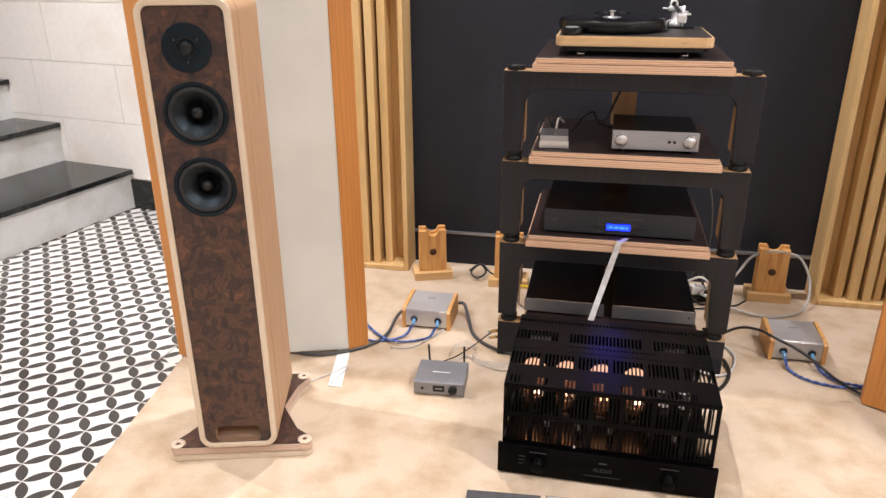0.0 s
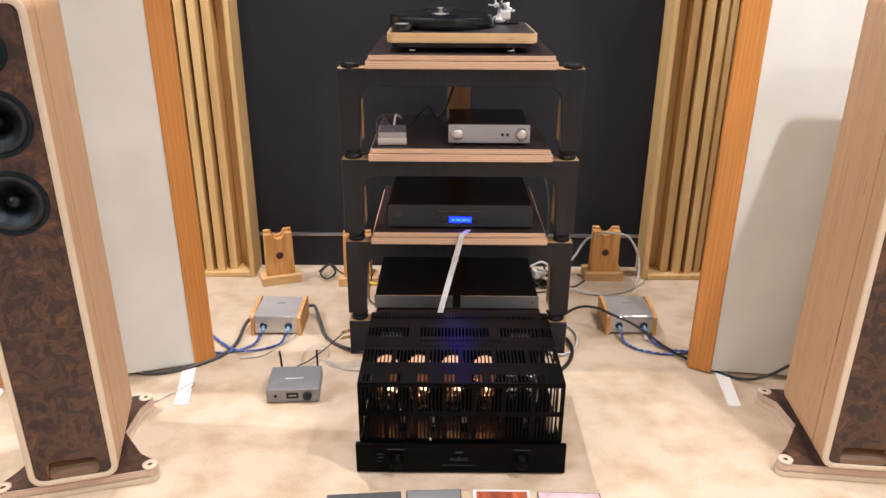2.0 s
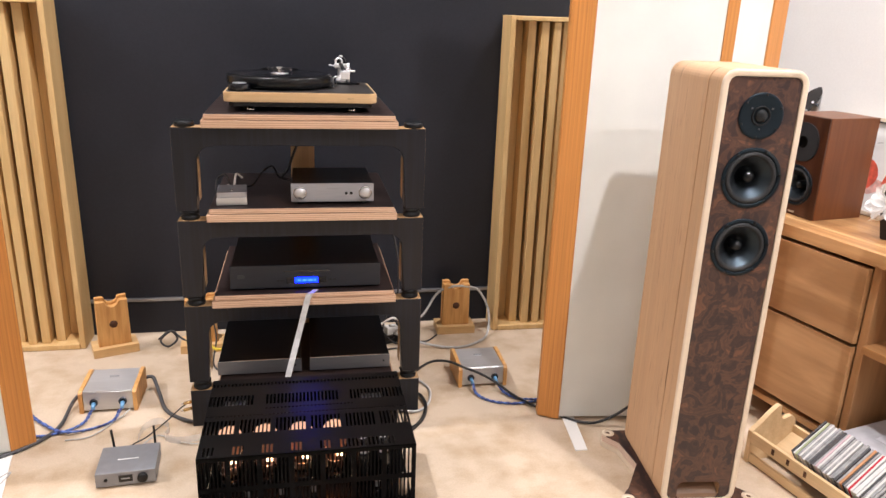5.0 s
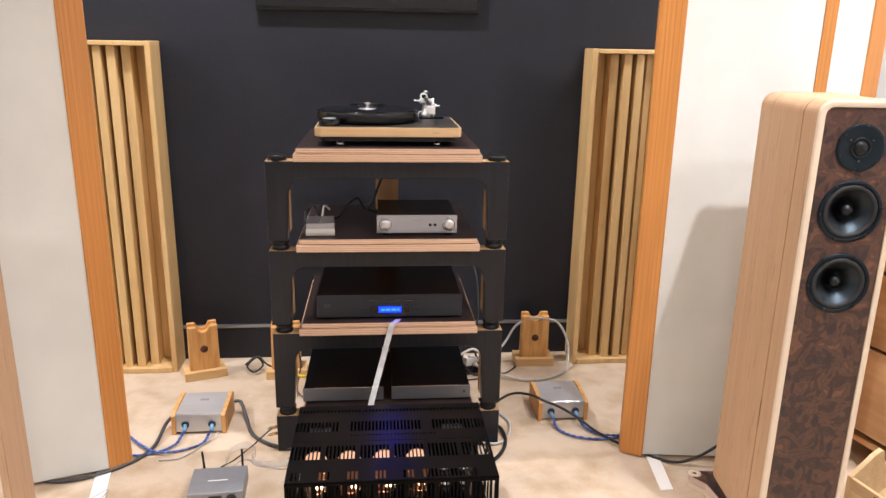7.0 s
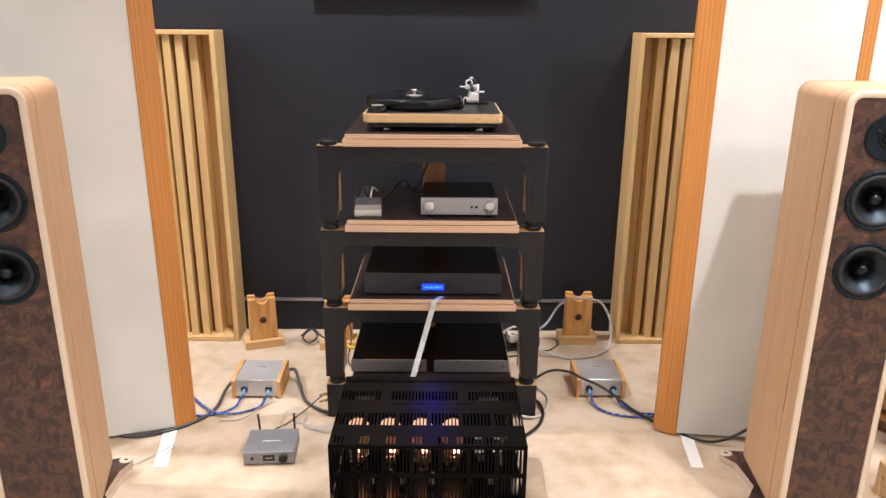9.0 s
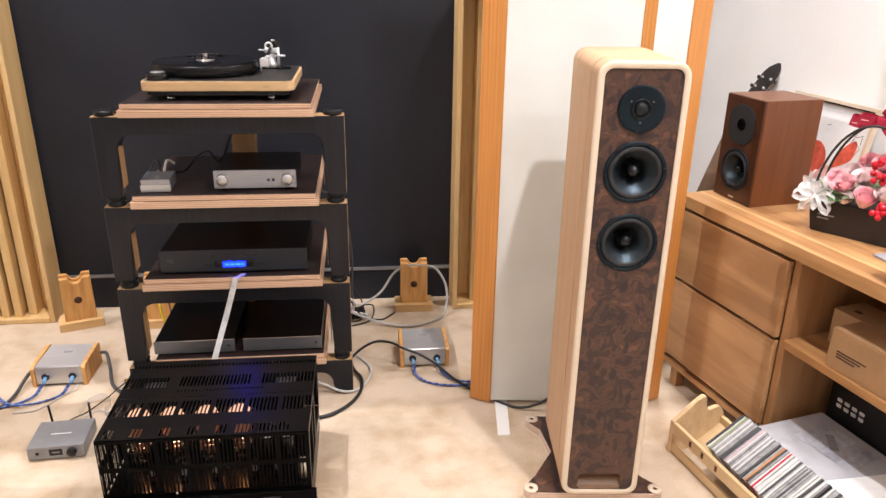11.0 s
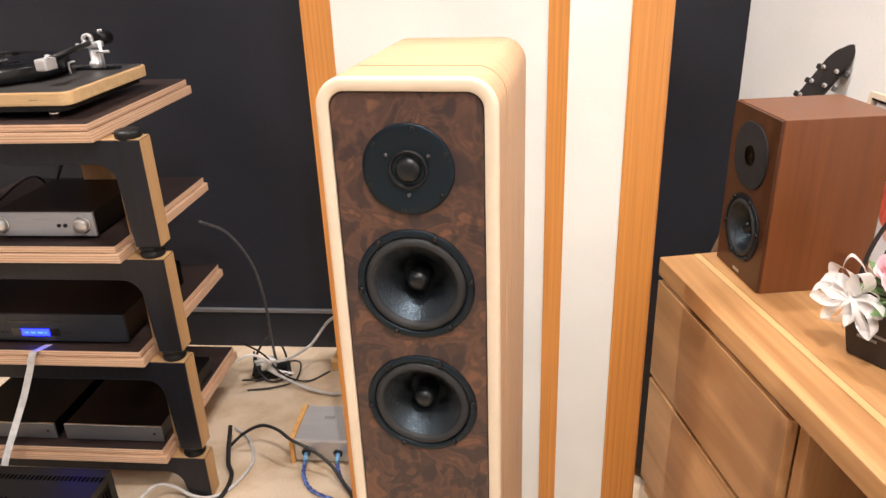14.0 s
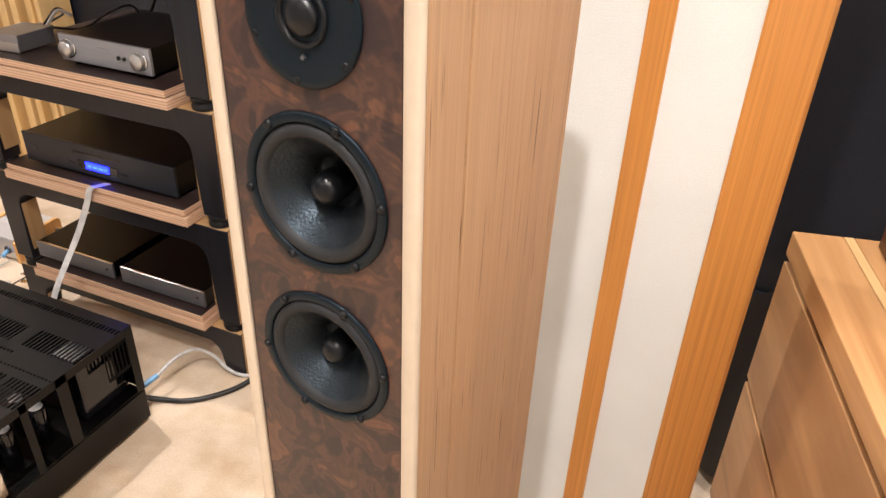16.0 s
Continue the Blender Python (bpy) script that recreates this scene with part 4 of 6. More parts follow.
M["arm_metal"] = mat("bright_satin_metal", (0.80, 0.80, 0.82), 0.3, 0.55, 0.04)
M["platter"] = mat("black_platter", (0.0060, 0.0062, 0.0072), 0.25, 0, 0.1, spec=0.3)
M["ply_plinth"] = wood("pale_plinth_wood", (0.66, 0.46, 0.255), (0.57, 0.375, 0.19), 0.4, (0.05, 1, 1), 60)
M["plinth_top"] = mat("dark_plinth_veneer", (0.030, 0.026, 0.024), 0.45, 0, 0.15, 30, (0.1, 1, 1))
turntable()


# ---- the boxes on the shelves ----
def small_amp():
    t = thing("compact_amplifier", pose(0.2155, 2.184, SHELF[1]), "compact amplifier with grey metal front and two silver knobs", "amplifier")
    for x in (-0.095, 0.095):
        for y in (0.02, 0.21):
            part("foot", move(lathe([(0, 0), (0.011, 0), (0.011, 0.0085), (0, 0.0085)], 16), Matrix.Translation((x, y, 0.0002))), "rubber", t)
    part("body", box(-0.120, 0.120, 0.008, 0.245, 0.009, 0.062, 0.002), "metal_black", t, "black metal case")
    part("front_plate", box(-0.123, 0.123, 0.0, 0.0078, 0.008, 0.064, 0.0015), "amp_front", t, "brushed grey front plate")
    for x in (-0.0965, 0.0965):
        k = part("knob", move(lathe([(0.0165, 0), (0.0168, 0.012), (0.0155, 0.0145), (0, 0.0145)], 36), pose(x, -0.0002, 0.036, 90, 0, 0)), "silver", t, "round silver knob")
        part("knob_collar", move(lathe([(0.0195, 0), (0.0195, 0.003), (0.0172, 0.0035)], 36), pose(x, -0.0001, 0.036, 90, 0, 0)), "chrome", k)
    for x in (0.040, 0.055):
        part("button", move(lathe([(0.0042, 0), (0.0042, 0.003), (0, 0.003)], 16), pose(x, -0.0001, 0.034, 90, 0, 0)), "black", t)
    part("mark", box(-0.018, 0.018, -0.0012, -0.0002, 0.0475, 0.0490, 0), "grey_ink", t)
    return t


small_amp()


def phono_box():
    t = thing("phono_preamp", pose(-0.077, 2.178, SHELF[1], 0, 0, 3), "small silver phono box with cables", "audio box")
    part("body", box(-0.042, 0.042, 0.004, 0.105, 0.003, 0.040, 0.002), "silver_dark", t, "grey metal case")
    part("front_plate", box(-0.0435, 0.0435, 0, 0.0038, 0.002, 0.024, 0.001), "silver", t, "pale metal front")
    part("stud", move(lathe([(0.003, 0.040), (0.003, 0.043), (0, 0.043)], 12), Matrix.Translation((0, 0.03, 0))), "chrome", t)
    part("plug", tube([(-0.012, 0.106, 0.025), (-0.014, 0.125, 0.032)], 0.006, 10, 1), "ribbon_white", t, "white plug")
    part("plug", tube([(0.012, 0.106, 0.025), (0.012, 0.13, 0.028)], 0.006, 10, 1), "chrome", t)
    return t


phono_box()


def cable(pts, r, material, label, n=8):
    bm = tube(pts, r, n, 7)
    if material == "blue_cable":
        # two strands wound round one another
        line = spline(pts, 12)
        strands = []
        for turn in (0, math.pi):
            q = []
            for k, p in enumerate(line):
                a = turn + k * 0.9
                q.append((p.x + 0.0030 * math.cos(a), p.y + 0.0030 * math.cos(a + 1.0), max(0.0034, p.z + 0.0028 * math.sin(a))))
            strands.append(tube(q, 0.0031, 7, 1))
        bm.free()
        bm = join(*strands)
    me = part("cable", bm, material)
    return tagged(me, label, "cable")


S1 = SHELF[1]
cable([(-0.09, 2.30, S1 + 0.03), (-0.11, 2.36, S1 + 0.055), (-0.14, 2.40, S1 + 0.03), (-0.135, 2.30, S1 + 0.012)], 0.003, "black_cable", "thin black cable looped beside the phono box")
cable([(-0.06, 2.30, S1 + 0.03), (-0.03, 2.36, S1 + 0.02), (0.0, 2.42, S1 + 0.05), (0.03, 2.46, S1 + 0.06), (0.05, 2.48, S1 + 0.02), (0.09, 2.45, S1 + 0.012)], 0.003, "black_cable", "thin black cable curled behind the amplifier")
cable([(0.20, 2.62, 0.955), (0.165, 2.56, 0.90), (0.12, 2.50, 0.86), (0.08, 2.47, S1 + 0.05), (0.06, 2.47, S1 + 0.02), (0.10, 2.46, S1 + 0.012)], 0.0045, "black_cable", "black cable hanging down from the turntable")
cable([(-0.08, 2.30, S1 + 0.03), (-0.075, 2.335, S1 + 0.06), (-0.06, 2.36, S1 + 0.045)], 0.004, "ribbon_white", "short white cable at the phono box")


def disc_player():
    t = thing("disc_player", pose(0.132, 2.176, SHELF[2]), "wide black disc player with a lit blue display", "disc player")
    for x in (-0.18, 0.18):
        for y in (0.04, 0.27):
            part("foot", move(lathe([(0, 0), (0.02, 0), (0.02, 0.0075), (0, 0.0075)], 20), Matrix.Translation((x, y, 0.0002))), "rubber", t)
    part("body", box(-0.224, 0.224, 0.007, 0.32, 0.008, 0.078, 0.002), "metal_black", t, "black metal case")
    part("front_plate", box(-0.227, 0.227, 0, 0.0068, 0.007, 0.080, 0.0015), "player_front", t, "dark blue-grey front plate")
    part("window", box(-0.060, 0.060, -0.0012, -0.0002, 0.022, 0.042, 0), "screen", t)
    d = part("display", box(-0.035, 0.035, -0.0024, -0.0014, 0.023, 0.041, 0), "blue_led", t, "glowing blue display")
    for k, w in ((-0.022, 0.010), (-0.006, 0.012), (0.012, 0.014), (0.026, 0.006)):
        part("digit_bar", box(k - w / 2, k + w / 2, -0.0030, -0.0026, 0.029, 0.034, 0), "digit", d)
    part("disc_slot", box(-0.07, 0.07, -0.0012, -0.0002, 0.058, 0.063, 0), "screen", t)
    part("mark", box(-0.205, -0.185, -0.0011, -0.0002, 0.040, 0.052, 0), "dim_ink", t)
    for x in (-0.085, -0.073, 0.073, 0.085):
        part("button", box(x - 0.004, x + 0.004, -0.0015, -0.0002, 0.029, 0.034, 0), "black", t)
    return t


M["player_front"] = mat("blue_black_front", (0.0066, 0.0105, 0.0190), 0.35, 0.0, 0.1, 20, (0.05, 1, 1))
M["digit"] = glow("display_digits", (0.02, 0.08, 1.0), 5)
disc_player()


def power_unit(x):
    t = thing("power_amplifier", pose(x, 2.170, SHELF[3]), "flat black power amplifier with grey metal front", "amplifier", "pair of flat power amplifiers")
    for fx in (-0.1, 0.1):
        for y in (0.03, 0.28):
            part("foot", move(lathe([(0, 0), (0.012, 0), (0.012, 0.0075), (0, 0.0075)], 16), Matrix.Translation((fx, y, 0.0002))), "rubber", t)
    part("body", box(-0.126, 0.126, 0.006, 0.33, 0.008, 0.050, 0.0015), "metal_black", t, "black metal case")
    part("front_plate", box(-0.128, 0.128, 0, 0.0058, 0.007, 0.0498, 0.0008), "unit_front", t, "grey metal front plate")
    # added chrome strip gives the glint along the bevel
    part("edge_highlight", box(-0.128, 0.128, 0.0001, 0.0057, 0.0500, 0.0514, 0.0006, 1), "chrome", t, "chrome strip put in for the highlight along the front edge")
    part("button", move(lathe([(0.0032, 0), (0.0032, 0.0015), (0, 0.0015)], 14), pose(0.108, -0.0001, 0.03, 90, 0, 0)), "black", t)
    return t


power_unit(-0.018)
power_unit(0.264)


def ribbon():
    """A flat pale band that hangs from the player over the shelf edge."""
    line = spline([(0.160, 2.172, 0.4515), (0.150, 2.152, 0.4515), (0.138, 2.138, 0.447), (0.127, 2.129, 0.41), (0.108, 2.106, 0.345), (0.088, 2.074, 0.280), (0.070, 2.044, 0.220), (0.056, 2.020, 0.160)], 6)
    bm = bmesh.new()
    for d in (0.0, 0.0012):
        row = [(bm.verts.new((p.x - 0.009, p.y - d, p.z)), bm.verts.new((p.x + 0.009, p.y - d, p.z))) for p in line]
        for a, b in zip(row, row[1:]):
            bm.faces.new((a[0], a[1], b[1], b[0])).smooth = True
    bmesh.ops.recalc_face_normals(bm, faces=bm.faces)
    return tagged(part("ribbon_cable", bm, "pale_cable"), "flat pale grey ribbon hanging over the shelf edge", "cable")


ribbon()


# ---- valve amplifier ----
def slots(w, h, rows, pitch, gap, thick, skip=lambda r, k: False):
    """A plate in x and y with rows of upright slots cut through it, as one connected sheet of some thickness."""
    n = int(w / pitch)
    xs = [0.0]
    for k in range(n):
        xs += [(k + 0.5) * w / n - gap / 2, (k + 0.5) * w / n + gap / 2]
    xs.append(w)
    ys = [0.0]
    for v0, v1 in rows:
        ys += [v0, v1]
    ys.append(h)
    bm = bmesh.new()
    grid = [[bm.verts.new((x, y, 0)) for x in xs] for y in ys]
    for j in range(len(ys) - 1):
        for i in range(len(xs) - 1):
            if j % 2 and i % 2 and not skip(j // 2, i // 2):
                continue
            bm.faces.new((grid[j][i], grid[j][i + 1], grid[j + 1][i + 1], grid[j + 1][i]))
    for v in [v for v in bm.verts if not v.link_faces]:
        bm.verts.remove(v)
    flat = bm.faces[:]
    up = bmesh.ops.extrude_face_region(bm, geom=flat)
    bmesh.ops.translate(bm, vec=(0, 0, thick), verts=[v for v in up["geom"] if isinstance(v, bmesh.types.BMVert)])
    bmesh.ops.recalc_face_normals(bm, faces=bm.faces)
    return bm


def valve(parent, x, y, z0, r, h, big=True):
    at = Matrix.Translation((x, y, z0))
    v = part("valve", move(lathe([(0, 0), (r * 0.8, 0), (r * 0.82, 0.018), (r * 0.7, 0.02), (0, 0.02)], 24), at), "gloss", parent, "glowing glass valve in its socket")
    part("glass_bulb", move(lathe([(r * 0.7, 0.021), (r, 0.035), (r, h * 0.86), (r * 0.91, h * 0.92), (r * 0.5, h * 0.985), (0, h)], 24), at), "glass", v)
    if not big:
        part("plate", box(x - r * 0.5, x + r * 0.5, y - r * 0.3, y + r * 0.3, z0 + 0.024, z0 + h * 0.7, 0.002), "silver_dark", v, "grey metal valve plate")
        part("cap", move(lathe([(0, h * 0.74), (r * 0.7, h * 0.74), (r * 0.66, h * 0.82), (r * 0.3, h * 0.9), (0, h * 0.92)], 16), at), "gloss", v, "dark mirror getter patch")
        return v
    for k in range(5):
        a = radians(-90 + 40 * (k - 2))
        part("plate_rod", tube([(x + r * 0.72 * math.cos(a), y + r * 0.6 * math.sin(a), z0 + 0.03), (x + r * 0.72 * math.cos(a), y + r * 0.6 * math.sin(a), z0 + h * 0.64)], 0.0019, 8, 1), "copper", v, "coppery plate rod")
    part("plate", box(x - r * 0.5, x + r * 0.5, y - r * 0.25, y + r * 0.3, z0 + 0.03, z0 + h * 0.62, 0.003), "tube_plate", v, "dull red anode plate")
    # dome and sleeve are no sources: their coppery gleam is put in as emission
    part("getter_dome", move(lathe([(r * 0.965, h * 0.780), (r * 0.965, h * 0.84), (r * 0.88, h * 0.90), (r * 0.55, h * 0.945), (r * 0.25, h * 0.965), (0, h * 0.972)], 24), at), "dome_glow", v, "copper-coloured valve dome, its reflected light put in as glow")
    part("copper_sleeve", move(lathe([(r * 0.93, h * 0.60), (r * 0.935, h * 0.68), (r * 0.96, h * 0.775)], 24), at), "sleeve_glow", v, "coppery valve sleeve, its gleam put in as a faint glow")
    for dx in (0.14, 0.50):
        part("filament", tube([(x + dx * r, y - r * 0.76, z0 + h * 0.46), (x + dx * r, y - r * 0.76, z0 + h * 0.52)], 0.0021, 6, 1), "filament", v, "glowing orange filament")
    part("support_ring", move(lathe([(r * 0.86, h * 0.36), (r * 0.90, h * 0.372), (r * 0.86, h * 0.384), (r * 0.84, h * 0.372), (r * 0.86, h * 0.36)], 28), at), "chrome", v, "shiny ring round the valve plates")
    part("mica_disc", move(lathe([(0, h * 0.645), (r * 0.84, h * 0.645), (r * 0.84, h * 0.651), (0, h * 0.651)], 24), at), "paper", v, "pale mica spacer")
    heat = bpy.data.lights.new("valve_glow", "POINT")
    heat.energy, heat.color, heat.shadow_soft_size = 0.15, (1.0, 0.36, 0.14), 0.006
    lit = new("valve_glow", heat)
    lit.parent = v
    lit.matrix_basis = Matrix.Translation((x, y - r * 0.45, z0 + h * 0.62))
    return v


def valve_amp():
    t = thing("valve_amplifier", pose(-0.132, 1.571, 0), "black valve amplifier under a slotted steel cage, valves glowing", "amplifier")
    w, d, zc, zt = 0.52, 0.385, 0.094, 0.268
    for x in (0.04, w - 0.04):
        for y in (0.05, d - 0.05):
            part("foot", move(lathe([(0, 0), (0.02, 0), (0.02, 0.011), (0, 0.011)], 20), Matrix.Translation((x, y, 0.0003))), "rubber", t)
    part("chassis", box(0.001, w - 0.001, 0.0, d, 0.012, zc - 0.004, 0.002), "metal_black", t, "black steel chassis")
    fp = part("front_panel", box(-0.010, w + 0.012, -0.012, -0.0005, 0.006, zc, 0.002), "panel_black", t, "satin black front panel")
    for x, r in ((0.094, 0.019), (0.418, 0.019)):
        part("knob", move(lathe([(r, 0), (r, 0.004), (r * 0.86, 0.007), (r * 0.8, 0.020), (r * 0.7, 0.022), (0, 0.022)], 32), pose(x, -0.0122, 0.046, 90, 0, 0)), "panel_black", fp, "round black knob")
        part("dial_mark", box(x - 0.022, x + 0.022, -0.0130, -0.0122, 0.077, 0.0795, 0), "dim_ink", fp)
    letters("lettering", "AUDIO", 0.015, pose(0.257, -0.0126, 0.048, 90, 0, 0), "dim_ink", fp)
    part("mark", box(0.247, 0.267, -0.0130, -0.0122, 0.068, 0.072, 0), "dim_ink", fp)
    part("underline", box(0.212, 0.302, -0.0130, -0.0122, 0.029, 0.0302, 0), "dim_ink", fp)
    for k in range(3):
        part("dial_tick", box(0.045, 0.056 + 0.003 * k, -0.0130, -0.0122, 0.040 + 0.011 * k, 0.0415 + 0.011 * k, 0), "dim_ink", fp)
    part("deck", box(0.004, w - 0.004, 0.004, d - 0.004, zc - 0.0035, zc, 0), "metal_black", t)
    part("cage_front", move(stand(slots(w, zt - zc, [(0.010, 0.078), (0.092, 0.163)], 0.0092, 0.0054, 0.0016, lambda r, k: k % 8 == 7)), Matrix.Translation((0, 0.0016, zc))), "panel_black", t, "slotted black steel cage front")
    top = [(0.010, 0.046), (0.102, 0.166), (0.184, 0.189), (0.214, 0.221), (0.240, 0.292), (0.345, 0.360)]

    def skip(r, k):
        if r == 0:
            return k % 7 in (0, 4, 5, 6) if k < 34 else k > 47
        if r == 1:
            return k % 9 == 8
        if r == 3:
            return k < 15 or k > 38
        if r == 4:
            return k in (12, 13, 14, 35, 36, 37)
        return False

    part("cage_top", move(slots(w, d, top, 0.0098, 0.0056, 0.0016, skip), Matrix.Translation((0, 0, zt - 0.0016))), "cage_steel", t, "slotted black steel cage top")
    part("cage_back", box(0, w, d - 0.0016, d, zc, zt - 0.0018, 0), "metal_black", t)
    turn = Matrix(((0, 0, 1, 0), (1, 0, 0, 0), (0, 1, 0, 0), (0, 0, 0, 1)))
    left = slots(d - 0.004, zt - zc - 0.002, [(0.012, 0.070), (0.094, 0.158)], 0.0098, 0.0056, 0.0016, lambda r, k: k % 8 in (6, 7))
    part("cage_side", move(left, Matrix.Translation((0, 0.002, zc)) @ turn), "panel_black", t, "slotted black steel cage side")
    for x0, x1, z0, z1 in ((0.002, 0.02, zc, zt - 0.002), (0.11, 0.125, zc, zt - 0.002), (0.19, 0.215, zc, zt - 0.002), (d - 0.02, d - 0.002, zc, zt - 0.002), (0.0205, d - 0.0205, zt - 0.02, zt - 0.002)):
        part("cage_post", box(w - 0.0016, w, x0, x1, z0, z1, 0), "metal_black", t)
    right = slots(0.06, 0.075, [(0.008, 0.067)], 0.0098, 0.0056, 0.0016)
    part("cage_louvre", move(right, Matrix.Translation((w - 0.0016, d - 0.081, zt - 0.096)) @ turn), "panel_black", t, "slotted corner of the cage")
    for x in (0.062, 0.150, 0.240, 0.327):
        valve(t, x, 0.146, zc, 0.032, 0.166)
    for x in (0.110, 0.19, 0.27, 0.37, 0.43):
        valve(t, x, 0.05, zc, 0.012, 0.062, False)
    for x0, x1 in ((0.03, 0.17), (0.19, 0.33), (0.35, 0.49)):
        part("transformer", box(x0, x1, 0.255, 0.372, zc + 0.0005, zc + 0.135, 0.006), "gloss", t, "black potted transformer")
    for x0, x1 in ((0.015, 0.085), (0.385, 0.455)):
        part("rating_plate", box(x0 + 0.02, x1 + 0.01, 0.275, 0.33, zc + 0.1355, zc + 0.137, 0), "case_grey", t, "pale grey rating plate")
    for x, y in ((0.40, 0.11), (0.45, 0.11), (0.40, 0.18), (0.455, 0.18)):
        part("capacitor", move(lathe([(0, 0.0005), (0.017, 0.0005), (0.0175, 0.085), (0.015, 0.09), (0, 0.09)], 24), Matrix.Translation((x, y, zc))), "gloss", t)
        part("capacitor_lid", move(lathe([(0, 0.0905), (0.0135, 0.0905), (0.013, 0.092), (0, 0.092)], 20), Matrix.Translation((x, y, zc))), "case_grey", t)
    part("sleeve", move(lathe([(0, 0.0005), (0.011, 0.0005), (0.011, 0.055), (0, 0.056)], 20), Matrix.Translation((0.495, 0.045, zc))), "cream", t, "pale capacitor sleeve")
    part("toggle", tube([(0.183, -0.004, zc + 0.002), (0.183, -0.008, zc + 0.018)], 0.003, 8, 1), "chrome", t)
    return t


M["cage_steel"] = mat("satin_black_steel", (0.0020, 0.0016, 0.0016), 0.34, 0, 0.08, 260, spec=0.32)
M["panel_black"] = mat("satin_black_panel", (0.0010, 0.0010, 0.0012), 0.40, 0, 0.1, spec=0.07)
valve_amp()


# ---- boxes and stands on the floor ----
def line_conditioner(m, label):
    t = thing("power_conditioner", m, label, "power supply", "wood-sided power boxes")
    w, d, h = 0.178, 0.165, 0.082
    part("body", box(0.0135, w - 0.0135, 0.006, d - 0.004, 0.008, h - 0.008, 0.0015), "case_grey", t, "brushed metal case")
    part("top_plate", box(0.0137, w - 0.0137, 0.006, d - 0.004, h - 0.0078, h - 0.0058, 0.0005, 1), "case_grey", t, "grey metal lid")
    part("front_plate", box(0.0137, w - 0.0137, 0.0035, 0.0058, 0.009, h - 0.009, 0.0008, 1), "silver", t, "bright metal front")
    part("label_plate", box(0.075, 0.105, 0.10, 0.112, h - 0.0057, h - 0.0050, 0), "grey_ink", t)
    for x0 in (0.0, w - 0.013):
        side = prism([(0, 0), (d, 0), (d, h - 0.008), (d - 0.012, h), (0.012, h - 0.006), (0, h - 0.014)], 0, 0.013, 0.001)
        move(side, Matrix(((0, 0, 1, x0), (1, 0, 0, 0), (0, 1, 0, 0.001), (0, 0, 0, 1))))
        part("side_cheek", side, "block", t, "honey-coloured wooden side")
    for x in (0.045, w - 0.045):
        s = part("socket", move(lathe([(0.0130, 0), (0.0130, 0.003), (0.0100, 0.004), (0.0100, 0.001), (0, 0.001)], 24), pose(x, 0.0034, 0.037, 90, 0, 0)), "chrome_dull", t, "round metal socket")
        part("plug", tube([(x, 0.002, 0.035), (x + 0.002, -0.022, 0.026)], 0.0062, 12, 1), "plug_blue", s, "light blue plug")
    for x in (0.03, w - 0.03):
        for y in (0.025, d - 0.025):
            part("foot", move(lathe([(0, 0), (0.009, 0), (0.009, 0.0075), (0, 0.0075)], 16), Matrix.Translation((x, y, 0.0003))), "rubber", t)
    return t


line_conditioner(pose(-0.600, 2.290, 0, 0, 0, 0.5), "small metal power box with wooden sides, blue cables plugged in")
line_conditioner(pose(0.659, 2.312, 0, 0, 0, 0.0), "small metal power box with wooden sides, beside the rack")


def streamer():
    t = thing("audio_streamer", pose(-0.449, 1.872, 0, 0, 0, 4), "small grey streamer box with two black antennas", "audio streamer")
    w, d = 0.156, 0.135
    for x in (0.02, w - 0.02):
        for y in (0.02, d - 0.02):
            part("foot", move(lathe([(0, 0), (0.008, 0), (0.008, 0.004), (0, 0.004)], 14), Matrix.Translation((x, y, 0.0003))), "rubber", t)
    part("body", box(0, w, 0.002, d, 0.0045, 0.046, 0.002), "silver_body", t, "grey aluminium case")
    part("front_plate", box(0.0005, w - 0.0005, 0, 0.0018, 0.005, 0.0455, 0.0005, 1), "silver_body", t)
    part("display", box(0.060, 0.096, -0.0012, -0.0002, 0.016, 0.036, 0), "screen", t, "small dark display")
    part("display_text", box(0.067, 0.089, -0.0016, -0.0013, 0.024, 0.028, 0), "grey_ink", t)
    part("knob", move(lathe([(0.0135, 0), (0.0135, 0.008), (0.012, 0.010), (0, 0.010)], 28), pose(0.122, -0.0002, 0.025, 90, 0, 0)), "black", t, "round black knob")
    part("jack", move(lathe([(0.005, 0), (0.005, 0.001), (0, 0.001)], 16), pose(0.027, -0.0002, 0.025, 90, 0, 0)), "black", t)
    part("mark", box(0.050, 0.106, 0.062, 0.066, 0.0461, 0.0466, 0), "white_ink", t)
    for x, lean in ((0.028, -0.004), (0.140, 0.0)):
        part("antenna", tube([(x, d + 0.004, 0.026), (x, d + 0.012, 0.032), (x + lean, d + 0.013, 0.094)], lambda f: 0.0034, 8, 3), "black", t, "black stick antenna")
    return t


M["silver_body"] = mat("matt_grey_aluminium", (0.27, 0.275, 0.295), 0.45, 0.5, 0.04)
streamer()


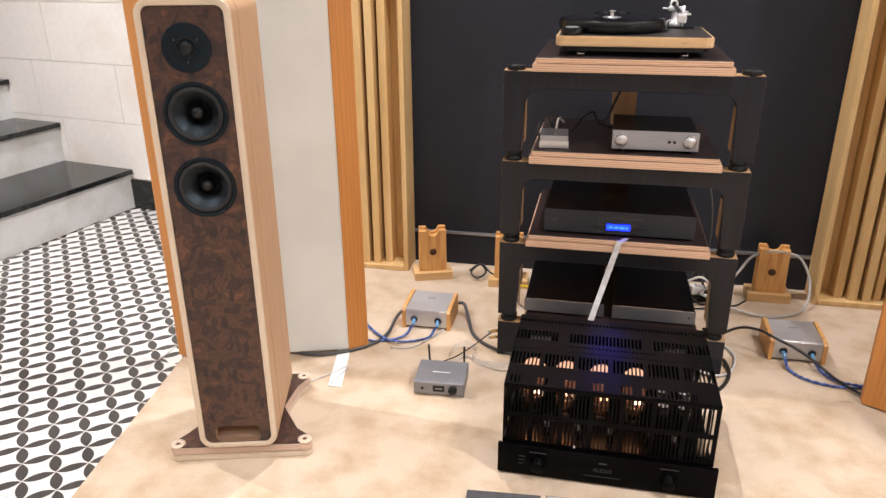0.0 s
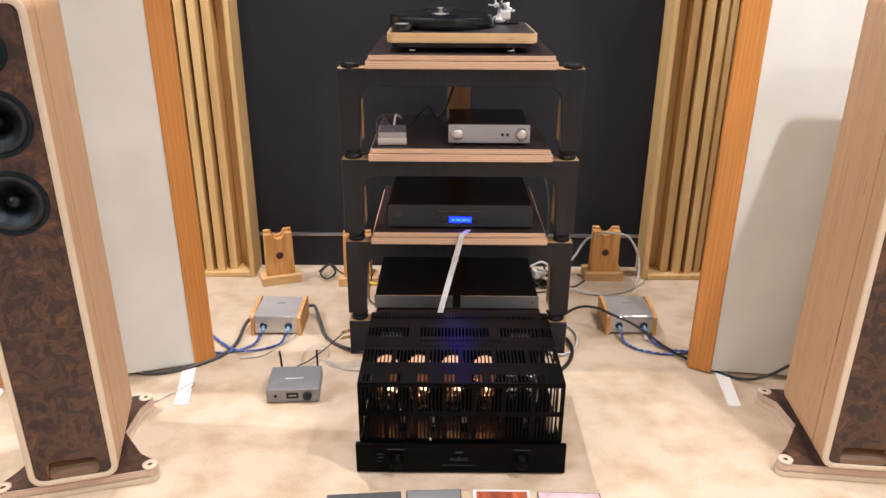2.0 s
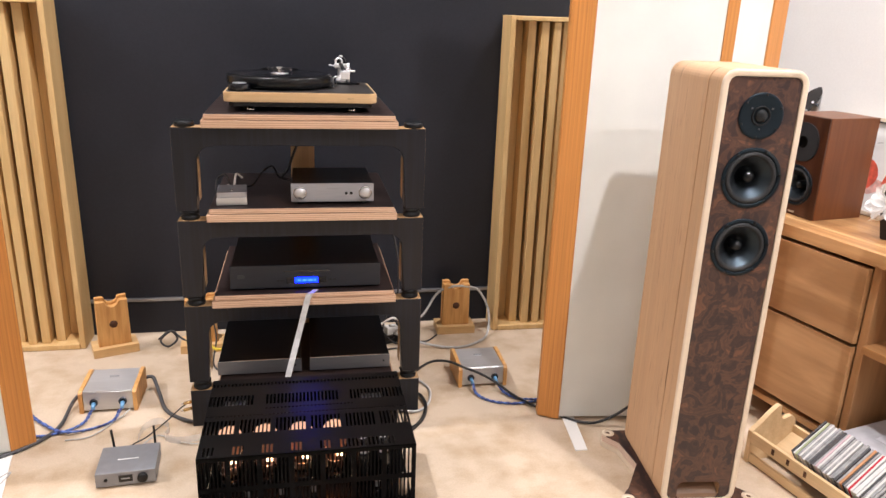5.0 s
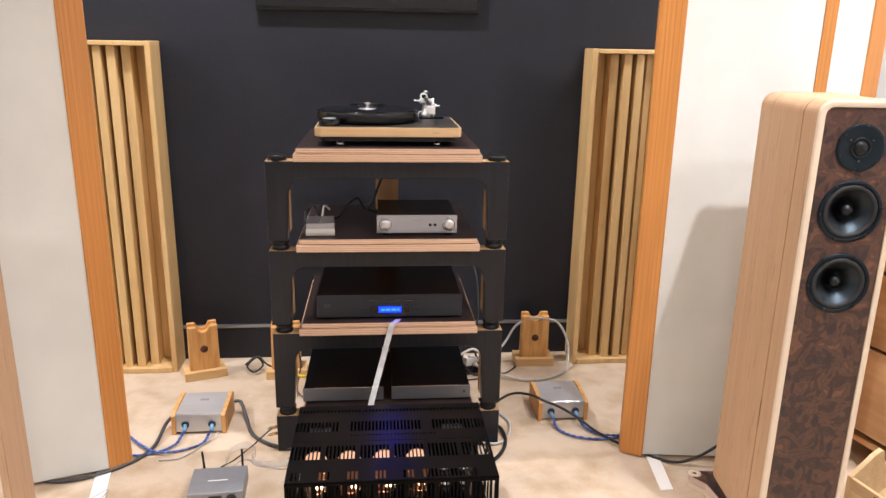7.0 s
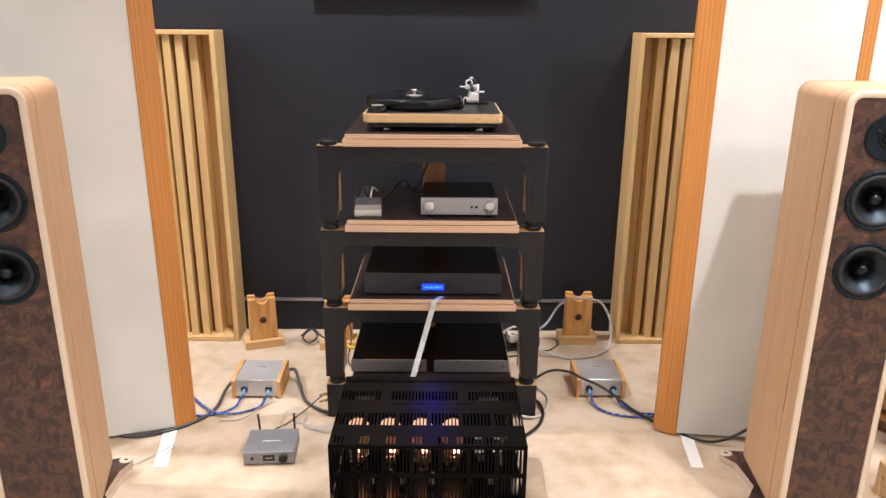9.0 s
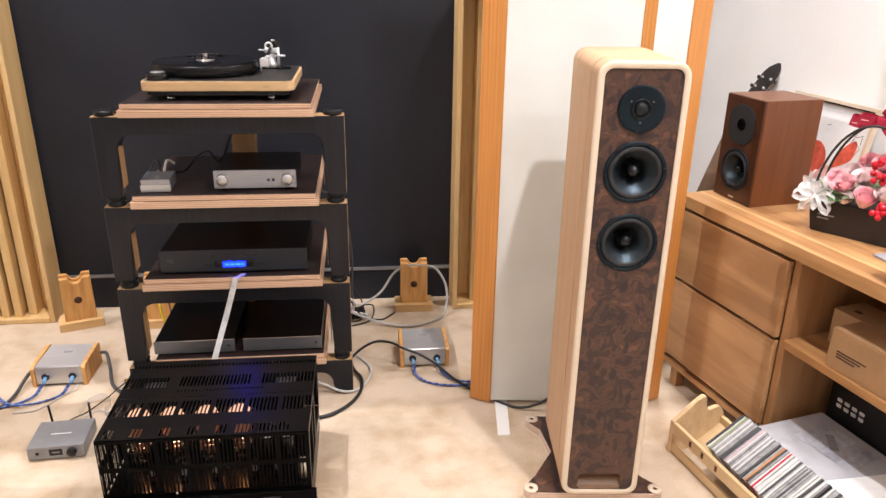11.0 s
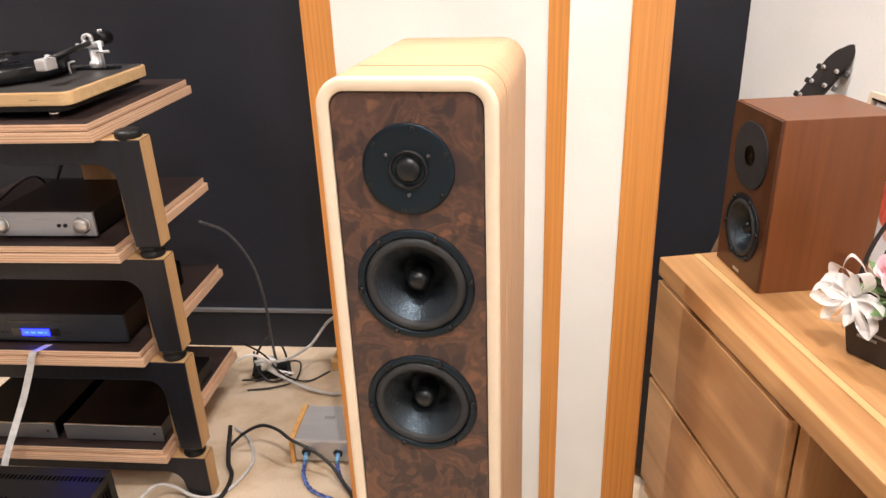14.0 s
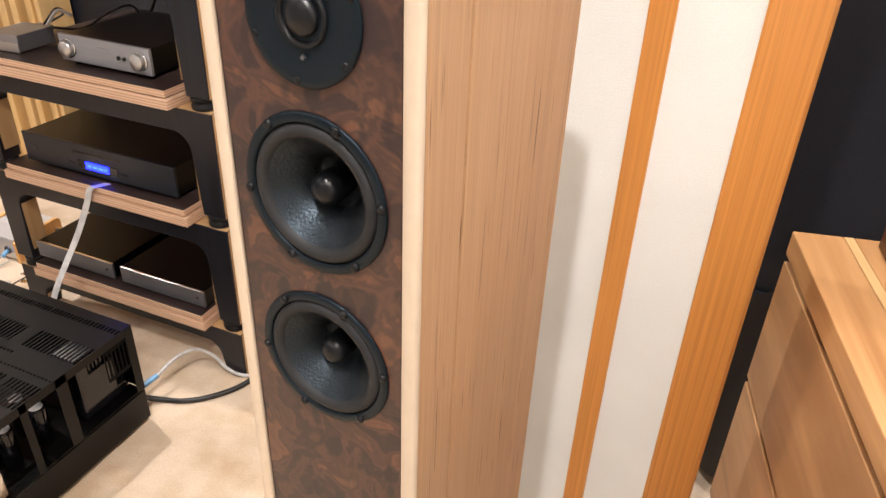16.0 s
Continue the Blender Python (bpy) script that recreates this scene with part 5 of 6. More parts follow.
def cable_lifter(m, label):
    t = thing("cable_stand", m, label, "cable stand", "wooden cable stands")
    part("base", box(-0.08, 0.08, -0.012, 0.085, 0.0005, 0.034, 0.002), "block_pale", t, "pale wooden foot block")
    pts = [(-0.057, 0), (0.057, 0), (0.055, 0.178), (0.028, 0.178)]
    for k in range(9):
        a = radians(-180 * k / 8)
        pts.append((0.022 * math.cos(a), 0.172 + 0.017 * math.sin(a)))
    pts += [(-0.028, 0.178), (-0.055, 0.178)]
    up = part("upright", move(stand(prism(pts, 0, 0.026, 0.0015, 1)), Matrix.Translation((0, 0.036, 0.0345))), "block", t, "honey wood upright with a notch")
    part("back_plate", move(stand(prism([(x * 1.0, y + 0.010 if y > 0.1 else y) for x, y in pts], 0, 0.016, 0.001, 1)), Matrix.Translation((0, 0.0535, 0.0345))), "block", t)
    part("hole", move(lathe([(0, 0), (0.0145, 0), (0.0145, 0.0008), (0, 0.0008)], 24), pose(0, 0.0099, 0.12, 90, 0, 0)), "hole", up, "dark round bore")
    return t


M["block_pale"] = wood("pale_block_wood", (0.74, 0.50, 0.25), (0.64, 0.40, 0.17), 0.5, (0.1, 1, 1), 35)
cable_lifter(pose(-0.583, 2.730, 0, 0, 0, 20), "honey-coloured wooden cable stand with a round hole")
cable_lifter(pose(-0.268, 2.715, 0, 0, 0, 4), "honey-coloured wooden cable stand behind the rack")
cable_lifter(pose(0.744, 2.782, 0), "honey-coloured wooden cable stand carrying a grey cable")

# discs lying before the valve amplifier
def disc_case(x0, x1, y1, mat_top, label, rot=0.0, d=0.14, h=0.010, edge="cd_dark"):
    t = thing("disc_case", pose((x0 + x1) / 2, y1 - d / 2, 0, 0, 0, rot), label, "disc case", "cases lying before the amplifier")
    w = x1 - x0
    part("case", box(-w / 2, w / 2, -d / 2, d / 2, 0.0005, h, 0.001), edge, t)
    brim = 0.003 if edge == "cd_dark" else 0.008
    part("cover", box(-w / 2 + brim, w / 2 - brim, -d / 2 + brim, d / 2 - brim, h + 0.0001, h + 0.0010, 0), mat_top, t)
    return t


disc_case(-0.196, -0.012, 1.470, "cd_dark", "glossy black folder lying on the floor", 5, 0.2, 0.014)
disc_case(-0.005, 0.132, 1.488, "silver", "silver disc case lying on the floor", 3)
disc_case(0.159, 0.301, 1.490, "cd_wood", "disc case with a reddish picture in a white border", 0, edge="cd_white")
disc_case(0.318, 0.475, 1.482, "cd_pink", "disc case with a pale pink cover", -1)

# ---- cables on the floor ----
cable([(-0.555, 2.262, 0.026), (-0.57, 2.22, 0.008), (-0.62, 2.175, 0.006), (-0.70, 2.165, 0.006), (-0.80, 2.25, 0.006)], 0.0052, "blue_cable", "blue braided cable on the floor")
cable([(-0.468, 2.262, 0.026), (-0.485, 2.22, 0.008), (-0.55, 2.18, 0.006), (-0.62, 2.168, 0.012), (-0.70, 2.24, 0.007), (-0.76, 2.31, 0.006)], 0.0052, "blue_cable", "blue braided cable on the floor")
cable([(-0.602, 2.37, 0.045), (-0.625, 2.32, 0.03), (-0.635, 2.22, 0.008), (-0.665, 2.14, 0.007), (-0.75, 2.06, 0.007), (-0.86, 2.025, 0.007), (-0.97, 2.06, 0.007)], 0.006, "grey_cable", "dark grey cable running under the loudspeaker")
cable([(-0.418, 2.43, 0.05), (-0.395, 2.43, 0.045), (-0.365, 2.36, 0.02), (-0.33, 2.27, 0.007), (-0.26, 2.20, 0.007), (-0.17, 2.165, 0.007), (-0.10, 2.17, 0.007)], 0.0062, "grey_cable", "dark grey power cable on the floor")
cable([(-0.60, 2.13, 0.004), (-0.53, 2.145, 0.004), (-0.47, 2.24, 0.004), (-0.44, 2.27, 0.02)], 0.0022, "pale_cable", "thin pale cable on the floor")
cable([(-0.40, 2.015, 0.03), (-0.385, 2.06, 0.02), (-0.36, 2.11, 0.01), (-0.31, 2.16, 0.03), (-0.26, 2.20, 0.06), (-0.21, 2.22, 0.075)], 0.0022, "black_cable", "thin black wire behind the streamer")
cable([(-0.37, 2.012, 0.02), (-0.36, 2.08, 0.008), (-0.33, 2.12, 0.006), (-0.28, 2.09, 0.006), (-0.22, 2.06, 0.006), (-0.12, 2.06, 0.006)], 0.0022, "pale_cable", "thin pale wire behind the streamer")
cable([(-0.72, 1.87, 0.004), (-0.70, 1.98, 0.004), (-0.74, 1.93, 0.004), (-0.82, 1.84, 0.004), (-0.90, 1.80, 0.004)], 0.002, "pale_cable", "thin pale wire on the floor")
cable([(0.706, 2.285, 0.026), (0.712, 2.25, 0.008), (0.75, 2.20, 0.006), (0.83, 2.172, 0.006), (0.92, 2.185, 0.006), (1.00, 2.23, 0.006)], 0.0052, "blue_cable", "blue braided cable on the floor")
cable([(0.795, 2.285, 0.026), (0.812, 2.25, 0.008), (0.85, 2.205, 0.006), (0.91, 2.175, 0.016), (0.99, 2.20, 0.006)], 0.0052, "blue_cable", "blue braided cable on the floor")
cable([(0.47, 2.34, 0.02), (0.515, 2.355, 0.06), (0.57, 2.355, 0.090), (0.625, 2.33, 0.098), (0.672, 2.300, 0.088), (0.73, 2.288, 0.066), (0.785, 2.262, 0.040), (0.84, 2.205, 0.014), (0.91, 2.12, 0.008), (1.02, 2.02, 0.008), (1.10, 2.0, 0.03), (1.20, 1.96, 0.12), (1.22, 1.85, 0.14)], 0.0046, "black_cable", "black cable arching past the power box")
cable([(0.33, 1.975, 0.03), (0.37, 2.010, 0.008), (0.42, 2.030, 0.007), (0.465, 2.068, 0.007), (0.50, 2.120, 0.007), (0.519, 2.186, 0.008), (0.515, 2.245, 0.012), (0.49, 2.29, 0.02), (0.46, 2.40, 0.05)], 0.0062, "black_cable", "black power cable looped beside the rack")
cable([(0.332, 1.985, 0.044), (0.345, 2.03, 0.054), (0.350, 2.09, 0.066), (0.365, 2.145, 0.058), (0.40, 2.165, 0.034), (0.445, 2.158, 0.014), (0.49, 2.165, 0.006), (0.53, 2.205, 0.006), (0.552, 2.29, 0.006), (0.538, 2.35, 0.006), (0.50, 2.41, 0.006), (0.45, 2.45, 0.006)], 0.0045, "pale_cable", "pale grey cable arching up from the valve amplifier")
cable([(0.331, 1.982, 0.043), (0.338, 2.008, 0.0495), (0.345, 2.032, 0.0545)], 0.0062, "plug_blue", "light blue plug at the end of a pale cable")
cable([(0.45, 2.66, 0.10), (0.52, 2.72, 0.07), (0.60, 2.76, 0.10), (0.66, 2.80, 0.17), (0.72, 2.795, 0.203), (0.78, 2.795, 0.203), (0.84, 2.80, 0.18), (0.88, 2.78, 0.10), (0.865, 2.72, 0.02), (0.80, 2.66, 0.007), (0.70, 2.63, 0.007), (0.58, 2.66, 0.02), (0.47, 2.70, 0.05)], 0.005, "pale_cable", "grey cable lying over the wooden cable stand")
cable([(0.38, 2.60, 0.60), (0.43, 2.66, 0.54), (0.475, 2.70, 0.42), (0.49, 2.72, 0.27), (0.485, 2.74, 0.14), (0.49, 2.74, 0.06)], 0.0045, "grey_cable", "dark grey cable hanging behind the rack")
cable([(0.42, 2.70, 0.02), (0.44, 2.73, 0.10), (0.48, 2.76, 0.135), (0.52, 2.75, 0.08), (0.53, 2.71, 0.02), (0.48, 2.69, 0.008), (0.43, 2.71, 0.05), (0.42, 2.74, 0.09)], 0.0035, "black_cable", "black cable looped round the adapter")
cable([(0.40, 2.66, 0.03), (0.45, 2.70, 0.012), (0.52, 2.72, 0.06), (0.57, 2.74, 0.05), (0.56, 2.70, 0.008), (0.50, 2.66, 0.006), (0.42, 2.64, 0.006)], 0.003, "black_cable", "thin black cable tangled behind the rack")
cable([(-0.44, 2.78, 0.03), (-0.40, 2.80, 0.055), (-0.37, 2.78, 0.03), (-0.40, 2.75, 0.012), (-0.43, 2.77, 0.03), (-0.39, 2.79, 0.06), (-0.35, 2.76, 0.04), (-0.28, 2.72, 0.02)], 0.004, "black_cable", "black cable coiled behind the rack")
cable([(-0.24, 2.60, 0.16), (-0.22, 2.58, 0.09), (-0.18, 2.56, 0.08), (-0.12, 2.58, 0.10)], 0.005, "yellow", "yellow cable behind the rack")
cable([(-0.23, 2.62, 0.25), (-0.2, 2.6, 0.12), (-0.21, 2.56, 0.02), (-0.16, 2.5, 0.008)], 0.003, "grey_cable", "thin cable hanging behind the rack")
cable([(0.42, 2.62, 0.20), (0.47, 2.68, 0.12), (0.52, 2.70, 0.03), (0.60, 2.70, 0.006), (0.66, 2.76, 0.006)], 0.003, "black_cable", "thin black cable behind the rack")
cable([(0.40, 2.62, 0.12), (0.46, 2.62, 0.15), (0.50, 2.66, 0.10), (0.48, 2.70, 0.05), (0.55, 2.72, 0.02)], 0.0045, "ribbon_white", "white cable behind the rack")


def hanging_plugs():
    t = thing("cable_plugs", pose(-0.245, 2.185, 0.0), "two brass cable plugs lying by the rack leg", "cable plug")
    for y, z in ((0.0, 0.075), (-0.012, 0.058)):
        p = part("plug_sleeve", tube([(-0.012, y, z), (0.014, y + 0.004, z + 0.004)], 0.0052, 14, 1), "brass", t, "brass plug sleeve")
        part("plug_tip", tube([(-0.012, y, z), (-0.022, y - 0.002, z - 0.002)], 0.0032, 10, 1), "chrome", p)
        part("plug_lead", tube([(0.014, y + 0.004, z + 0.004), (0.035, y + 0.01, z + 0.008), (0.055, y + 0.03, z + 0.012)], 0.0022, 8, 4), "black_cable", p)
    part("lead", tube([(0.03, 0.005, 0.07), (0.045, 0.01, 0.03), (0.05, 0.02, 0.002)], 0.0022, 8, 4), "black_cable", t)
    return t


M["brass"] = mat("brass", (0.72, 0.50, 0.22), 0.25, 1.0, 0.05)
hanging_plugs()


def clear_strip():
    """A curled strip of clear packing film behind the streamer."""
    line = [(-0.385, 2.10, 0.012), (-0.375, 2.16, 0.016), (-0.335, 2.185, 0.018), (-0.300, 2.15, 0.014), (-0.305, 2.10, 0.012), (-0.26, 2.075, 0.012), (-0.19, 2.085, 0.014), (-0.14, 2.12, 0.014)]
    return tagged(part("plastic_strip", band(line, 0.022, (0, 0.25, 1)), "clear_film"), "curled strip of clear plastic film on the floor", "plastic strip")


M["clear_film"] = mat("clear_film", (0.72, 0.70, 0.68), 0.18, 0, 0.05)
M["clear_film"].node_tree.nodes["Principled BSDF"].inputs["Alpha"].default_value = 0.45


def socket_strip():
    t = thing("mains_strip", pose(0.475, 2.735, 0, 0, 0, 20), "small mains adapter with plugs on the floor behind the rack", "power strip")
    part("body", box(-0.06, 0.06, -0.022, 0.022, 0.0005, 0.035, 0.004), "black", t, "dark adapter body")
    part("plug", box(-0.035, 0.015, -0.018, 0.016, 0.0355, 0.068, 0.004), "paper", t, "white plug")
    part("plug", move(lathe([(0, 0), (0.011, 0), (0.012, 0.006), (0.012, 0.026), (0.008, 0.03), (0, 0.03)], 20), pose(0.04, -0.022, 0.018, 90, 0, 0)), "chrome", t, "shiny metal plug")
    part("tag", box(-0.055, -0.02, 0.0225, 0.024, 0.01, 0.065, 0), "paper", t, "white paper tag")
    return t


socket_strip()

# ---- sideboard along the white wall ----
SIDE = pose(1.5696, 2.1621, 0, 0, 0, -77.5)


def sideboard():
    t = thing("sideboard", SIDE, "oiled oak sideboard with two drawers and open shelves", "sideboard")
    L, D, top = 1.55, 0.40, 0.692
    part("top_board", box(-0.006, L, -0.004, 0.068, top - 0.04, top, 0.003), "cabinet", t, "solid oak top, front plank")
    part("top_board", box(-0.006, L, 0.0685, 0.082, top - 0.04, top - 0.0002, 0.001), "sap", t, "pale sapwood line in the top")
    part("top_board", box(-0.006, L, 0.0825, D, top - 0.04, top, 0.002), "cabinet", t, "solid oak top, wide plank")
    part("side_panel", box(0.0, 0.018, 0.0168, D - 0.01, 0.105, top - 0.0405, 0.002), "cabinet_up", t)
    part("divider", box(0.484, 0.508, 0.0168, D - 0.01, 0.105, top - 0.0405, 0.002), "cabinet_up", t)
    part("side_panel", box(L - 0.02, L - 0.002, 0.004, D - 0.01, 0.105, top - 0.0405, 0.002), "cabinet_up", t)
    part("back_panel", box(0.0185, L - 0.0205, D - 0.016, D - 0.0105, 0.13, top - 0.041, 0), "cabinet", t)
    part("bottom_board", box(0.0, L - 0.002, 0.006, D - 0.01, 0.085, 0.1045, 0.002), "cabinet", t)
    part("shelf", box(0.5085, L - 0.0205, 0.002, D - 0.017, 0.395, 0.418, 0.002), "cabinet", t, "oak shelf")
    for z0, z1 in ((0.412, 0.640), (0.128, 0.400)):
        d = part("drawer", box(-0.0045, 0.482, -0.003, 0.016, z0, z1, 0.0015), "cabinet_drawer", t, "plain oak drawer front with lively grain")
        part("drawer_box", box(0.03, 0.46, 0.0165, D - 0.03, z0 + 0.02, z1 - 0.03, 0), "cabinet", d)
    for x, y in ((0.03, 0.03), (0.03, D - 0.07), (0.48, 0.03), (L - 0.07, 0.03), (L - 0.07, D - 0.07)):
        part("leg", box(x, x + 0.035, y, y + 0.035, 0.0003, 0.0845, 0.003), "cabinet_up", t, "square oak leg")
    return t


M["sap"] = wood("pale_sapwood", (0.58, 0.36, 0.165), (0.50, 0.29, 0.12), 0.45, (0.06, 1, 1), 22)
M["cabinet"] = wood("oiled_oak", (0.55, 0.31, 0.135), (0.36, 0.175, 0.066), 0.42, (0.07, 1, 1), 15, 0.1, (0.36, 0.62))
M["cabinet_drawer"] = wood("oiled_oak_drawer", (0.49, 0.275, 0.128), (0.31, 0.155, 0.064), 0.42, (0.14, 1, 1), 11, 0.1, (0.36, 0.62))
M["cabinet_up"] = wood("oiled_oak_upright", (0.46, 0.25, 0.115), (0.35, 0.17, 0.07), 0.45, (1, 1, 0.07), 20, 0.1)
for key in ("cabinet", "cabinet_drawer", "cabinet_up"):
    for node in M[key].node_tree.nodes:
        if node.type == "TEX_NOISE" and node.inputs["Scale"].default_value < 30:
            node.inputs["Distortion"].default_value = 0.9
sideboard()


def on_side(x, y, z, rz=0.0):
    return SIDE @ pose(x, y, z, 0, 0, rz)


def bookshelf_speaker():
    t = thing("bookshelf_loudspeaker", pose(1.6935, 2.0865, 0.6925, 0, 0, -80.5), "cherry wood bookshelf loudspeaker standing on the sideboard", "loudspeaker")
    w, d, h = 0.175, 0.204, 0.322
    part("cabinet_body", pierced(box(-w / 2, w / 2, 0.006, d, 0, h, 0.0015), ((0, 0.098),), 0.060, 0.055), "cherry", t, "reddish cherry veneer cabinet")
    part("baffle", pierced(box(-w / 2 + 0.001, w / 2 - 0.001, 0, 0.0058, 0.001, h - 0.001, 0.001), ((0, 0.098),), 0.060, 0.055), "cherry_dark", t, "dark reddish front panel")
    tw = part("tweeter", move(stand(prism(round_rect(0.122, 0.122, 0.055), 0, 0.003, 0.0008)), Matrix.Translation((0, -0.0002, 0.238))), "surround", t, "dark rounded tweeter plate")
    # flat black disc paints the shade of the deep mouth
    part("horn", move(lathe([(0.0190, 0.0031), (0.0180, 0.0042), (0.0165, 0.0034), (0, 0.0034)], 28), pose(0, -0.0002, 0.238, 90, 0, 0)), "panel_black", tw, "black disc for the shaded mouth of the tweeter")
    driver(t, 0, 0.098, 0.066, 0.0, "round black bass driver")
    part("badge", box(-0.012, 0.012, -0.0010, -0.0001, 0.008, 0.014, 0), "silver", t)
    return t


bookshelf_speaker()


def framed_picture():
    t = thing("framed_picture", pose(1.955, 2.099, 0.6925, 0, 0, -83.1) @ pose(0, 0, 0, -9.5, 0, 0), "white poster in a thin pale wood frame leaning on the wall", "picture")
    w, h = 0.358, 0.3125
    for x0, x1, z0, z1, n in ((-w / 2, w / 2, h - 0.011, h, "frame_top"), (-w / 2, w / 2, 0, 0.011, "frame_bottom"), (-w / 2, -w / 2 + 0.011, 0.0112, h - 0.0112, "frame_side"), (w / 2 - 0.011, w / 2, 0.0112, h - 0.0112, "frame_side")):
        part(n, box(x0, x1, -0.018, 0, z0, z1, 0.001), "cream", t, "pale wood frame")
    part("inner_edge", box(-w / 2 + 0.0112, w / 2 - 0.0112, -0.016, -0.006, h - 0.0150, h - 0.0115, 0), "rubber", t)
    sh = part("sheet", box(-w / 2 + 0.0112, w / 2 - 0.0112, -0.006, -0.003, 0.0112, h - 0.0152, 0), "paper", t, "white printed sheet")
    blooms = ([(-0.030, 0.150), (0.0, 0.178), (0.034, 0.176), (0.060, 0.153), (0.068, 0.119), (0.043, 0.084), (0.010, 0.092), (-0.012, 0.115)],
              [(0.090, 0.106), (0.097, 0.138), (0.112, 0.165), (0.138, 0.196), (0.162, 0.209), (0.172, 0.190), (0.167, 0.155), (0.140, 0.132)],
              [(0.010, 0.095), (0.050, 0.118), (0.096, 0.112), (0.080, 0.080), (0.04, 0.066)])
    for k, line in enumerate(blooms):
        poly = [(p.x, p.z) for p in spline([(x, 0, z) for x, z in line + line[:1]], 4)][:-1]
        m = part("printed_petal", stand(prism(poly[::-1], 0, 0.0004)), "redpetal" if k < 2 else "print_pink", sh, "red flower printed on the sheet")
        m.matrix_basis = Matrix.Translation((-0.035, -0.0062 - 0.0005 * (k < 2), 0))
    for x, z, r, ln in ((0.158, 0.216, 25, 0.030), (0.176, 0.224, 70, 0.030), (0.188, 0.212, 0, 0.022), (0.172, 0.203, -60, 0.034), (0.186, 0.182, 30, 0.020), (0.045, 0.235, 80, 0.02)):
        m = part("ink_stroke", box(-0.0007, 0.0007, -0.0004, 0.0, -ln / 2, ln / 2, 0), "ink", sh)
        m.matrix_basis = pose(x - 0.042, -0.0075, z, 0, r, 0)
    return t


framed_picture()


def guitar():
    """Leans back into the corner, its neck turned a little on its own axis."""
    foot, tip = Vector((1.545, 2.36, 0.02)), Vector((1.952, 2.462, 1.083))
    up = (tip - foot).normalized()
    across = (up * up.dot(Vector((0.78, -0.62, 0))) - Vector((0.78, -0.62, 0))).normalized() * -1
    out = up.cross(across).normalized()
    out = -out if out.y > 0 else out
    side = up.cross(out).normalized()
    lean = Matrix((side, -out, up)).transposed().to_4x4()
    t = thing("guitar", Matrix.Translation(foot), "dark guitar leaning in the corner behind the sideboard", "guitar")
    k = (tip - foot).length / 1.165
    pts = []
    for q in range(40):
        a = 2 * math.pi * q / 40
        z = 0.23 + 0.23 * math.sin(a)
        wd = 0.165 - 0.03 * math.sin(a) - 0.035 * math.exp(-((z - 0.27) / 0.06) ** 2)
        pts.append((wd * math.cos(a), z))
    part("guitar_body", move(stand(prism(pts, 0, 0.09, 0.006)), lean @ Matrix.Translation((0, 0.045, 0.012))), "guitar", t, "dark guitar body")
    part("neck", move(box(-0.026, 0.026, -0.010, 0.010, 0.40, 1.0 * k, 0.005), lean), "guitar_neck", t, "brown neck")
    hd = [(-0.026, 0.99), (0.026, 0.99), (0.034, 1.02), (0.037, 1.12), (0.030, 1.148), (0.012, 1.165), (-0.008, 1.160), (-0.030, 1.140), (-0.037, 1.12), (-0.034, 1.02)]
    part("headstock", move(stand(prism([(0.66 * x + 0.26 * (z - 0.99), z * k) for x, z in hd], 0, 0.016, 0.002)), lean @ Matrix.Translation((0, 0.008, 0))), "guitar", t, "black headstock")
    for s in (-1, 1):
        for z in (1.03, 1.065, 1.10):
            part("tuning_peg", move(lathe([(0.006, 0), (0.006, 0.006), (0.0035, 0.010), (0, 0.010)], 12), lean @ pose(s * 0.014 + 0.26 * (z - 0.99), -0.0085, z * k, 90, 0, 0)), "chrome", t, "shiny tuning post")
            at = s * 0.030 + 0.26 * (z - 0.99)
            part("peg_button", move(box(at - 0.005, at + 0.005, 0.002, 0.012, z * k - 0.006, z * k + 0.006, 0.003), lean), "chrome_dull" if s > 0 else "black", t, "small metal tuning key")
    return t


guitar()


# ---- flower basket ----
def rose(x, y, z, r, material, parent, rng):
    """A rose: cupped petals wrapped in rings round a bud, the outer ones rolling open."""
    bm = bmesh.new()
    for ring, (count, rad, height, flare) in enumerate(((2, 0.13, 1.06, 0.02), (3, 0.26, 1.10, 0.04), (3, 0.40, 1.08, 0.08), (4, 0.56, 1.04, 0.13), (5, 0.72, 0.94, 0.20))):
        span = 2 * math.pi / count * 0.72
        for k in range(count):
            a = 2 * math.pi * (k + 0.41 * ring) / count + rng.uniform(-0.15, 0.15)
            up, out = height * rng.uniform(0.94, 1.06), flare * rng.uniform(0.7, 1.3)
            g = []
            for i in range(6):
                row = []
                for j in range(7):
                    u, v = (j - 3) / 3, i / 5
                    q = r * (rad * (0.35 + 0.65 * math.sin(v * math.pi / 2)) + out * v**4 * (1 - 0.5 * u * u) + 0.03 * u)
                    hgt = r * (1.25 * up * v * (1 - 0.16 * u * u * v) - 0.25 * out * v**6 - 0.75)
                    row.append(bm.verts.new((q * math.cos(a + u * span), q * math.sin(a + u * span), hgt)))
                g.append(row)
            for i in range(5):
                for j in range(6):
                    bm.faces.new((g[i][j], g[i][j + 1], g[i + 1][j + 1], g[i + 1][j])).smooth = True
    # blooms lean towards the room
    r_tilt = 30 + rng.uniform(-16, 16)
    move(bm, pose(x, y, z, r_tilt, rng.uniform(-16, 16), 0) @ Matrix.Rotation(rng.uniform(0, 6.28), 4, "Z"))
    return part("rose", bm, material, parent, "pink rose in bloom")


